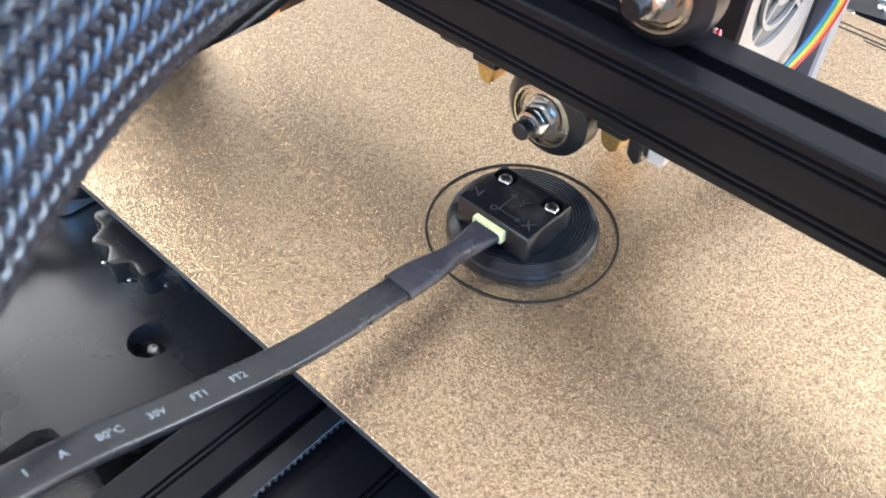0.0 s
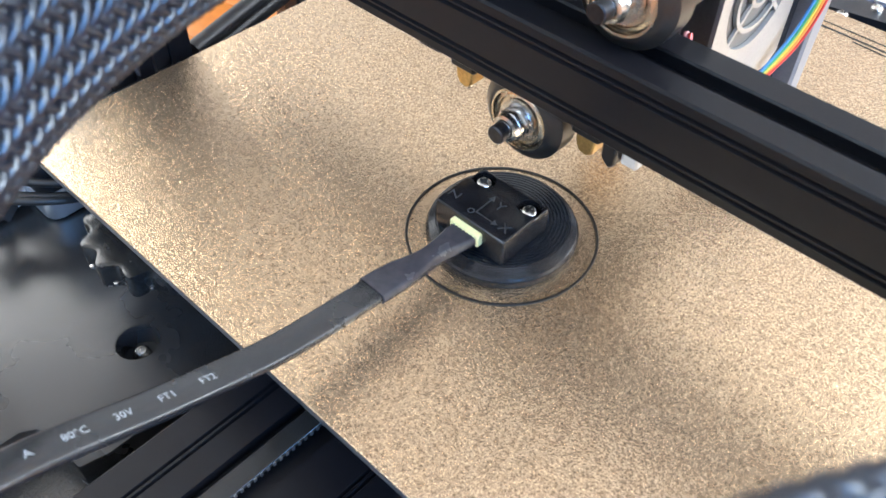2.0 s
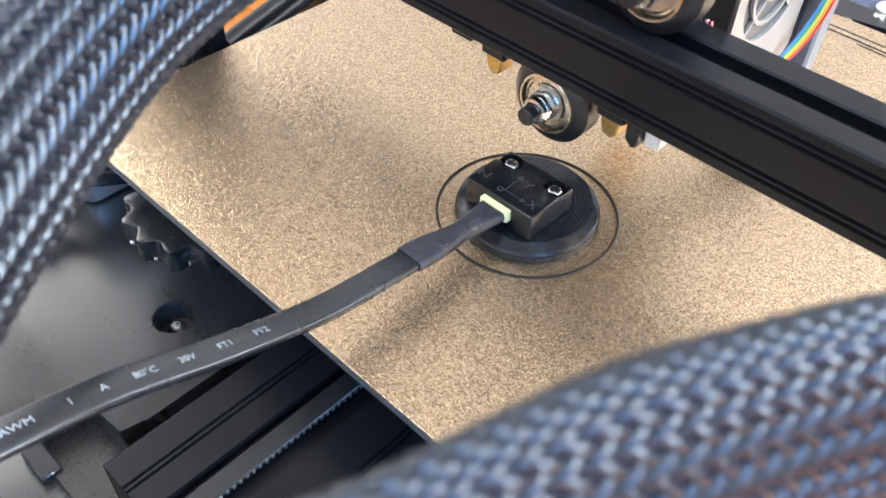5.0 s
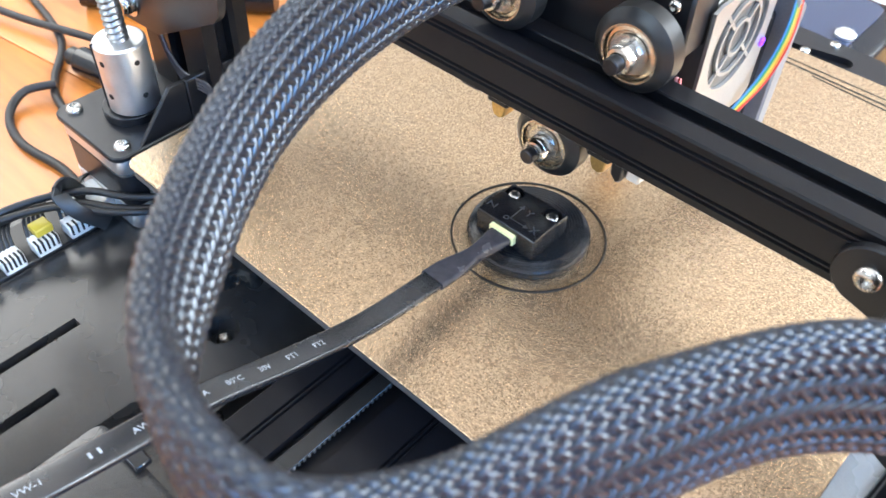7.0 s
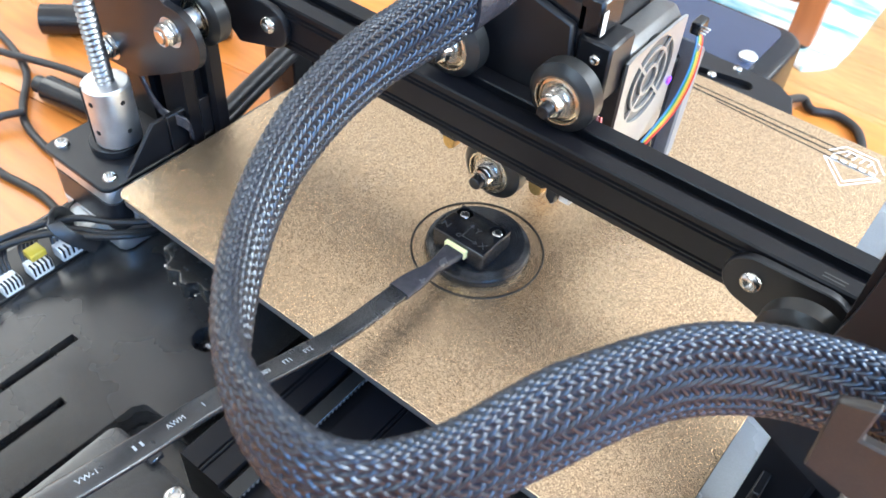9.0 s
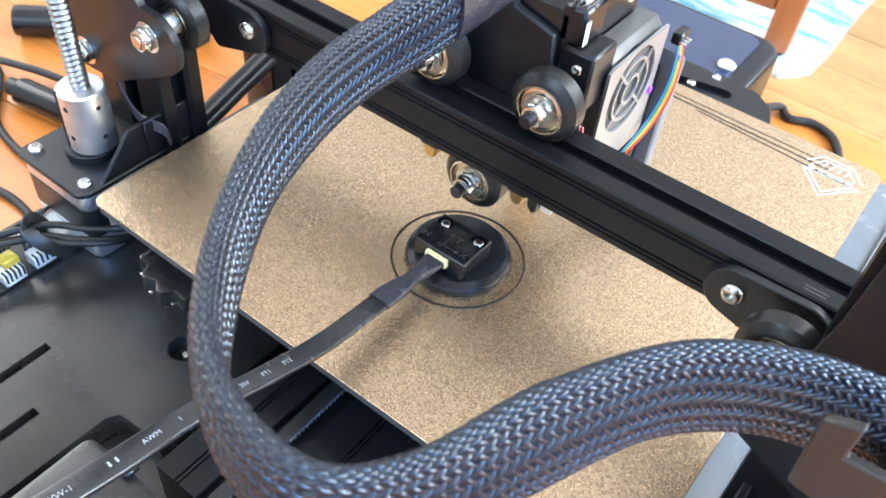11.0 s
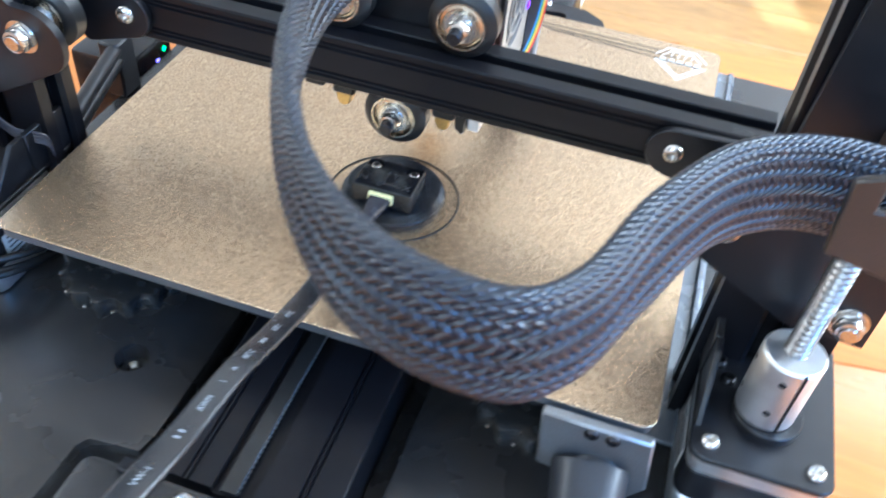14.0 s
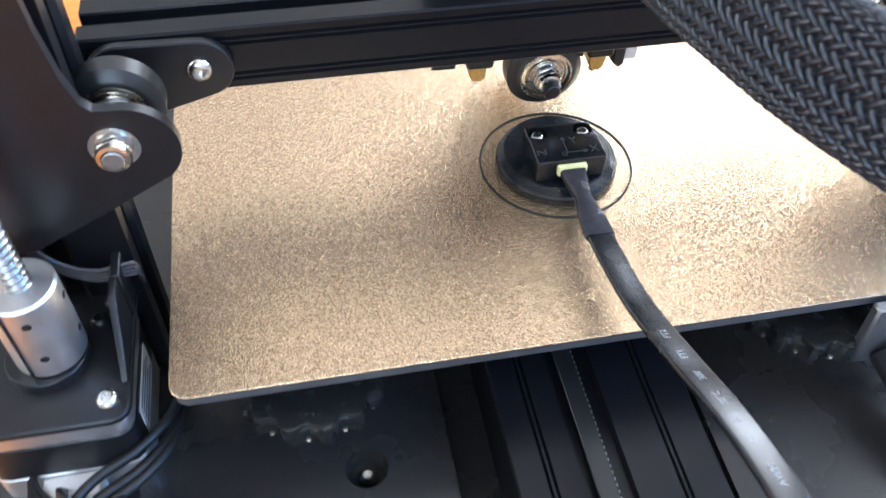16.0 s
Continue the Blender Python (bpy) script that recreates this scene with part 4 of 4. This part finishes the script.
for k, c in enumerate(("blue", "green", "yellow", "orange", "red")):
    o = 0.00075 * k
    low = 0.0045 if c == "red" else 0.0
    part("probe_wire", cable([(0.1508 + o * 0.3, 0.1600 + o * 0.5, 0.0645), (0.1528 + o * 0.4, 0.1580 + o, 0.0620 - o * 0.5), (0.1545 + o * 0.5, 0.1535 + o, 0.0510 - o), (0.1538 + o * 0.5, 0.1460 + o, 0.0385 - o),
                              (0.1515 + o * 0.4, 0.1330 + o - low, 0.0280 - low * 0.3)], 0.00042, 8, 0.0015), WIRES[c], head, c + " probe wire")
part("probe_socket", box(0.1490, 0.1530, 0.1575, 0.1650, 0.0640, 0.0690, 0.0005), BLACK_PLASTIC, head, "black wire socket")
for k in range(3):
    part("socket_pin", box(0.1530, 0.1550, 0.1585 + 0.0022 * k, 0.1592 + 0.0022 * k, 0.0650, 0.0656, 0.0001), ALU, head)
for k, c in enumerate(("pink", "red")):
    part("fan_wire", cable([(0.1470 + 0.001 * k, 0.0985, 0.0580), (0.1490 + 0.001 * k, 0.0960, 0.0530), (0.1488 + 0.001 * k, 0.0990, 0.0450), (0.1500 + 0.001 * k, 0.1020, 0.0400)], 0.0006, 8, 0.002), WIRES[c], head, c + " fan wire")
part("wire_plug", box(0.1490, 0.1545, 0.0985, 0.1025, 0.0365, 0.0400, 0.0004), WHITE_PLASTIC, head, "white wire plug")
part("status_light", rod("x", (SX, 0.1475, 0.0490), 0.0016, 0, 0.0008, 16), plain("violet_light", (0.16, 0.02, 1.0), 0.4, 0, 1.6), head, "glowing violet status light")
part("nozzle_block", box(0.1130, 0.1290, 0.1120, 0.1320, 0.0140, 0.0340, 0.001), ALU, head)
part("nozzle", lathe([(0.003, 0.0138), (0.003, 0.009), (0.0006, 0.006), (0, 0.006)], "z", (0.121, 0.122, 0), 16), BRASS, head)

# ---- clip that holds the loop at the post ----
CLIP = material("brown_grey_clip_plastic", (0.038, 0.031, 0.027), 0.35, spot=60, vary=0.15)
hook = thing("cable_clip", (0.252, 0.002, 0.09), "dark grey clip that holds the braided loop at the post", "clip")
part("clip_tab", prism([(0.2492, 0.1095), (0.2559, 0.1125), (0.2559, 0.1035), (0.2769, 0.1055), (0.2769, 0.0840), (0.2504, 0.0895)], "y", -0.0092, -0.0066, 0.0005), CLIP, hook)
part("clip_arm", box(0.2639, 0.2769, -0.0065, 0.0395, 0.0850, 0.0950, 0.0006), CLIP, hook)

# ---- logo printed on the sheet's far corner ----
logo = []
LX, LY = 0.2165, 0.2170


def bar(x0, y0, x1, y1, w=0.0006):
    d = Vector((x1 - x0, y1 - y0))
    n = Vector((-d.y, d.x)).normalized() * w / 2
    return prism([(x0 + n.x, y0 + n.y), (x0 - n.x, y0 - n.y), (x1 - n.x, y1 - n.y), (x1 + n.x, y1 + n.y)], "z", 0.00002, 0.00012)


for r in (0.0125, 0.0098):
    p = [(LX - r, LY + 0.35 * r), (LX - 0.55 * r, LY + r), (LX + 0.55 * r, LY + r), (LX + r, LY + 0.35 * r)]
    logo += [bar(*a, *b) for a, b in zip(p, p[1:])]
    q = [(LX - r, LY - 0.05 * r), (LX, LY - 1.25 * r), (LX + r, LY - 0.05 * r)]
    logo += [bar(*a, *b) for a, b in zip(q, q[1:])] + [bar(*q[0], *q[2])]
for k in range(5):
    logo.append(bar(LX - 0.010 + 0.0042 * k, LY + 0.0012, LX - 0.0072 + 0.0042 * k, LY + 0.0012, 0.0020))
for k in range(4):
    logo.append(bar(LX - 0.005 + 0.0033 * k, LY + 0.005, LX - 0.004 + 0.0033 * k, LY + 0.0092, 0.0007))
emblem = solid("corner_emblem", combine(*logo), plain("pale_ink", (0.75, 0.75, 0.74), 0.5), "pale emblem printed on the sheet's corner", "emblem")
streaks = [bar(0.120, 0.2235, 0.214, 0.2215, 0.0008), bar(0.132, 0.2265, 0.216, 0.2255, 0.0005), bar(0.15, 0.2210, 0.226, 0.2165, 0.0006)]
for streak in streaks:
    solid("purge_line", streak, LINE, "thin dark line printed along the sheet's edge", "printed line", "printed lines")

# ---- wiring at the base's left side ----
strip = thing("wiring_strip", (-0.034, -0.03, BASE_Z), "wiring strip with white plugs and black leads on the base", "wiring")
part("circuit_board", box(-0.050, -0.027, -0.075, -0.004, BASE_Z, BASE_Z + 0.0016, 0.0003), BLACK_PAINT, strip)
for k, (py, w) in enumerate(((-0.012, 0.0110), (-0.0265, 0.0095), (-0.0400, 0.0085), (-0.0530, 0.0085))):
    pl = part("plug", box(-0.0335, -0.0262, py - w / 2, py + w / 2, BASE_Z + 0.0017, BASE_Z + 0.0080, 0.0005), WHITE_PLASTIC, strip, "white plug")
    for j in range(5):
        y = py - w / 2 + w * (j + 0.5) / 5
        # Black bars on the plug stand in for the shade in its slots.
        part("slot_shade", box(-0.0292, -0.0258, y - 0.0004, y + 0.0004, BASE_Z + 0.0040, BASE_Z + 0.0084, 0), CORE, pl)
        part("lead", cable([(-0.0330, y, BASE_Z + 0.0075), (-0.0375, y + 0.002, BASE_Z + 0.0120), (-0.0430, y + 0.008, BASE_Z + 0.0125), (-0.0460, y + 0.020, BASE_Z + 0.0105)], 0.0007, 6, 0.002), WIRES["black"], pl)
part("plug", box(-0.0355, -0.0290, -0.0285, -0.0215, BASE_Z + 0.0082, BASE_Z + 0.0118, 0.0005), WIRES["yellow"], strip, "yellow plug")
part("plug", box(-0.0400, -0.0345, -0.0150, -0.0060, BASE_Z + 0.0085, BASE_Z + 0.0120, 0.0005), WHITE_PLASTIC, strip, "white plug lying on the leads")
for dy, dz, r in ((0.0, 0.0, 0.0018), (0.005, 0.003, 0.0015), (-0.004, 0.001, 0.0014)):
    part("thick_lead", cable([(-0.045, -0.060 + dy, -0.036 + dz), (-0.040, -0.035 + dy, -0.031 + dz), (-0.028, -0.013 + dy, -0.029 + dz), (-0.014, -0.002 + dy, -0.030 + dz), (-0.005, 0.010 + dy, -0.032 + dz), (-0.003, 0.026 + dy, -0.038 + dz)], r, 10), WIRES["black"], strip, "black lead")
part("lead_arch", sweep([(-0.036, -0.002, -0.040), (-0.033, -0.010, -0.024), (-0.026, -0.0165, -0.0205), (-0.019, -0.014, -0.027), (-0.016, -0.006, -0.036)], rrect(-0.0030, 0.0030, -0.0008, 0.0008, 0.0006, 2), 0.002, (1, 0, 0)), WIRES["black"], strip, "arched flat black lead")

# fine leads behind the left carriage and the dark brace beyond
coil = thing("lead_coil", (-0.012, 0.048, -0.003), "thin black leads coiled beside the post", "wiring")
for k in range(4):
    part("lead", cable([(-0.036, 0.0425, 0.028 - 0.002 * k), (-0.029, 0.0415, 0.014 - 0.0012 * k), (-0.020, 0.0405, 0.0085 - 0.0013 * k), (-0.0125, 0.0410, 0.0085 - 0.0014 * k), (-0.0085, 0.0435, 0.0060 - 0.0014 * k), (-0.0085, 0.0450, -0.001 - 0.001 * k)], 0.0007, 8, 0.0015), SHRINK, coil)
brace = thing("frame_brace", (-0.04, 0.105, BASE_Z), "pair of black brace rods beside the bed", "brace")
for k in range(2):
    part("rod", cable([(-0.032, 0.078, -0.022 - 0.006 * k), (-0.040, 0.108, -0.021 - 0.006 * k), (-0.049, 0.143, -0.020 - 0.006 * k)], 0.0037, 12), BLACK_PAINT, brace)
part("rod_mount", box(-0.056, -0.045, 0.138, 0.152, BASE_Z, -0.016, 0.001), BLACK_PAINT, brace)
adapter = thing("power_box", (-0.075, 0.178, TABLE_Z), "small black box with status lights standing on the table", "power box")
part("shell", box(-0.092, -0.056, 0.158, 0.198, TABLE_Z, -0.040, 0.003, 2), BLACK_PLASTIC, adapter)
for k, (c, y) in enumerate((((0.02, 0.9, 0.25), 0.184), ((0.2, 0.15, 1.0), 0.177))):
    part("status_light", rod("x", (-0.056, y + 0.006, -0.048 - 0.004 * k), 0.0014, 0, 0.0008, 12), plain("light_" + str(k), c, 0.4, 0, 4.0), adapter)

# ---- right rear: cable bits under the motor ----
tie = thing("orange_plug", (0.266, -0.014, BASE_Z), "small orange plug on black wires below the motor", "plug")
part("shell", lathe([(0, -0.003), (0.0035, -0.003), (0.004, -0.002), (0.004, 0.002), (0.0035, 0.003), (0, 0.003)], "y", (0.266, -0.014, -0.0395), 20), WIRES["orange"], tie)
for k in range(3):
    part("lead", cable([(0.262 + 0.002 * k, -0.011, -0.0405), (0.258 + 0.003 * k, -0.006, -0.043), (0.256 + 0.004 * k, -0.020, -0.0448), (0.262 + 0.005 * k, -0.05, -0.0448)], 0.0010, 8), WIRES["black"], tie)

# ---- front of the machine ----
front_plate = thing("front_panel", (0.12, 0.27, -0.05), "black slotted panel at the printer's front edge", "panel")
fp = part("plate", prism([(0.060, 0.243), (0.172, 0.243), (0.1785, 0.262), (0.1710, 0.281), (0.1600, 0.289), (0.060, 0.292)], "z", -0.0235, -0.0205, 0.0008), BLACK_PAINT, front_plate)
drilled(fp, [local_cut(prism(hull_of_circles([(0.112, 0.2675, 0.0042), (0.147, 0.2745, 0.0042)]), "z", -0.03, 0.0), front_plate)])
for x, y in ((0.138, 0.285), (0.130, 0.2705), (0.09, 0.28)):
    button_screw("panel_screw", front_plate, (x, y, -0.0205), "z", 0.0026, 0.002)
part("panel_foot", box(0.07, 0.165, 0.250, 0.285, BASE_Z, -0.0236, 0.001), BLACK_PAINT, front_plate)
display = thing("display_unit", (0.10, 0.34, TABLE_Z), "dark slate display unit with rounded corner at the front", "display")
dp = part("housing", prism(rrect(0.030, 0.1475, 0.308, 0.385, 0.016, 6), "z", TABLE_Z, -0.042, 0.004, 3), BLACK_PLASTIC, display)
part("glass", prism(rrect(0.036, 0.134, 0.314, 0.379, 0.008, 4), "z", -0.0419, -0.0408, 0.0004), SCREEN, display, "dark blue glossy screen")
# Silver of this dial stands in for a curved white highlight.
part("dial", lathe([(0, 0), (0.0050, 0), (0.0055, 0.002), (0.0045, 0.003), (0, 0.003)], "z", (0.1290, 0.3330, -0.0407), 28), ALU, display, "turning knob, silver in place of a white highlight")

wire = solid("braided_usb_lead", cable([(0.150, 0.360, -0.075), (0.156, 0.398, TABLE_Z + 0.0045), (0.165, 0.392, TABLE_Z + 0.003), (0.180, 0.398, TABLE_Z + 0.003), (0.198, 0.388, TABLE_Z + 0.003), (0.212, 0.350, TABLE_Z + 0.003), (0.215, 0.305, TABLE_Z + 0.003)], 0.0028, 10), RUBBER_CABLE, "dark brown cable lying on the table", "cable")

# ---- cables on the floor at the left ----
F = TABLE_Z
c1 = solid("extension_cable", cable([(-0.42, 0.115, F + .0026), (-0.30, 0.098, F + .0026), (-0.235, 0.084, F + .0026), (-0.200, 0.060, F + .0026), (-0.178, 0.050, F + .0026), (-0.140, 0.046, F + .0026), (-0.09, 0.05, F + .0026)], 0.0024, 10), RUBBER_CABLE, "black power cord lying on the table", "cable")
c2 = solid("extension_cable", cable([(-0.36, 0.055, F + .0076), (-0.27, 0.075, F + .0076), (-0.20, 0.098, F + .0076), (-0.13, 0.112, F + .0026), (-0.09, 0.118, F + .0026)], 0.0024, 10), RUBBER_CABLE, "black cord crossing another on the table", "cable")
c3 = solid("extension_cable", cable([(-0.188, 0.0555, F + .0076), (-0.196, 0.040, F + .006), (-0.186, 0.025, F + .0026), (-0.160, 0.018, F + .0026), (-0.125, 0.022, F + .0026), (-0.095, 0.018, F + .0026), (-0.066, 0.010, F + .010)], 0.0024, 10), RUBBER_CABLE, "black cord curving towards the printer", "cable")
plug1 = thing("inline_plug", (-0.17, 0.08, F), "black barrel plug lying on the table", "plug")
part("barrel", cable([(-0.196, 0.077, F + 0.0086), (-0.160, 0.083, F + 0.0086), (-0.120, 0.090, F + 0.0086)], 0.0082, 18), BLACK_PLASTIC, plug1)
part("boot", cable([(-0.205, 0.0755, F + 0.0086), (-0.1965, 0.077, F + 0.0086)], 0.0055, 14), RUBBER, plug1)
brick = thing("tool_handle", (-0.25, 0.14, F), "dark rounded handle lying on the table", "handle")
part("grip", cable([(-0.262, 0.118, F + 0.0105), (-0.225, 0.150, F + 0.0105), (-0.17, 0.198, F + 0.0105)], 0.0100, 18), BLACK_PLASTIC, brick)

# ---- rug and chairs beyond ----
RUG = material("pale_teal_rug", (0.5, 0.5, 0.5), 0.9, spot=9, vary=0.2, bump=0.0008, grain=300)
n, l = RUG.node_tree.nodes, RUG.node_tree.links
tc, mp, nz, rp = n.new("ShaderNodeTexCoord"), n.new("ShaderNodeMapping"), n.new("ShaderNodeTexNoise"), n.new("ShaderNodeValToRGB")
mp.inputs["Scale"].default_value = (9, 42, 1)
nz.inputs["Scale"].default_value, nz.inputs["Detail"].default_value = 1.0, 5
for pos, col in ((0.36, (0.16, 0.38, 0.45)), (0.45, (0.42, 0.60, 0.62)), (0.52, (0.76, 0.78, 0.76))):
    e = rp.color_ramp.elements.new(pos)
    e.color = (*col, 1)
rp.color_ramp.elements.remove(rp.color_ramp.elements[0])
rp.color_ramp.elements.remove(rp.color_ramp.elements[-1])
l.new(tc.outputs["Object"], mp.inputs["Vector"])
l.new(mp.outputs[0], nz.inputs["Vector"])
l.new(nz.outputs["Fac"], rp.inputs["Fac"])
l.new(rp.outputs["Color"], n["Principled BSDF"].inputs["Base Color"])
edge = [(-1.4, 1.02)]
for i in range(90):
    edge.append((-1.38 + 1.42 * i / 89, 0.985 + 0.012 * i / 89 + 0.006 * math.sin(i * 2.1)))
edge += [(0.060, 1.012), (0.073, 1.035), (0.076, 1.10), (0.072, 1.25), (0.076, 1.39), (0.078, 2.1), (-1.4, 2.15)]
solid("rug", prism(edge, "z", FLOOR_Z + 0.0005, FLOOR_Z + 0.008), RUG, "pale woven rug with teal streaks on the floor", "rug")


def chair(x, y, turn, low, label):
    """A chair whose one front leg stands at (x, y). low: the height of what it stands on."""
    c = thing("wooden_chair", (x, y, low), label, "chair", "chairs in the room")
    m = Matrix.Translation((x, y, 0)) @ Matrix.Rotation(radians(turn), 4, "Z") @ Matrix.Translation((-x, -y, 0))

    def piece(name, bm, mat=CHAIRWOOD, note=""):
        bmesh.ops.transform(bm, matrix=m, verts=bm.verts)
        part(name, bm, mat, c, note)
    w = 0.018
    for dx, dy in ((0, 0), (-0.40, 0), (0, 0.40), (-0.40, 0.40)):
        piece("glide", rod("z", (x + dx, y + dy, low), 0.015, 0, 0.0075), RUBBER, "dark felt glide")
        tall = 0.85 if dy else 0.43
        piece("leg", prism([(x + dx - w, y + dy - w), (x + dx + w, y + dy - w), (x + dx + w, y + dy + w), (x + dx - w, y + dy + w)], "z", low + 0.008, low + tall, 0.003, 2))
    for dy in (0, 0.40):
        piece("stretcher", box(x - 0.381, x - 0.0185, y + dy - 0.011, y + dy + 0.011, low + 0.060, low + 0.112, 0.003))
        piece("apron", box(x - 0.381, x - 0.0185, y + dy - 0.010, y + dy + 0.010, low + 0.37, low + 0.429, 0.003))
    piece("seat", box(x - 0.43, x + 0.03, y - 0.03, y + 0.38, low + 0.4305, low + 0.452, 0.005))
    for h in (0.58, 0.72):
        piece("back_rail", box(x - 0.381, x - 0.0185, y + 0.39, y + 0.41, low + h, low + h + 0.07, 0.003))
    return c


chair(0.012, 1.045, 6, FLOOR_Z + 0.008, "red-brown wooden chair standing on the rug")
chair(0.452, 1.350, -84, FLOOR_Z, "red-brown wooden chair standing on the bare floor")

# ---- floor planks ----
W = 0.115
plank_mesh = {}
for r in range(-22, 23):
    y0 = r * W
    x = -2.1 + (r * 0.737 % 1.3) - 1.3
    while x < 2.6:
        x1 = x + 1.3
        a, b = max(x, -2.1), min(x1, 2.6)
        if b - a > 0.05 and -2.4 < y0 and y0 + W < 2.6:
            key = (round(b - a, 4))
            if key not in plank_mesh:
                bm = box(0.0006, b - a - 0.0006, 0.0006, W - 0.0006, -0.011, 0, 0.0008)
                plank_mesh[key] = finish("plank", bm, FLOORWOOD)
            p = new("plank", plank_mesh[key])
            p.location = (a, y0 + 0.04, FLOOR_Z)
            p.parent = floor
        x = x1
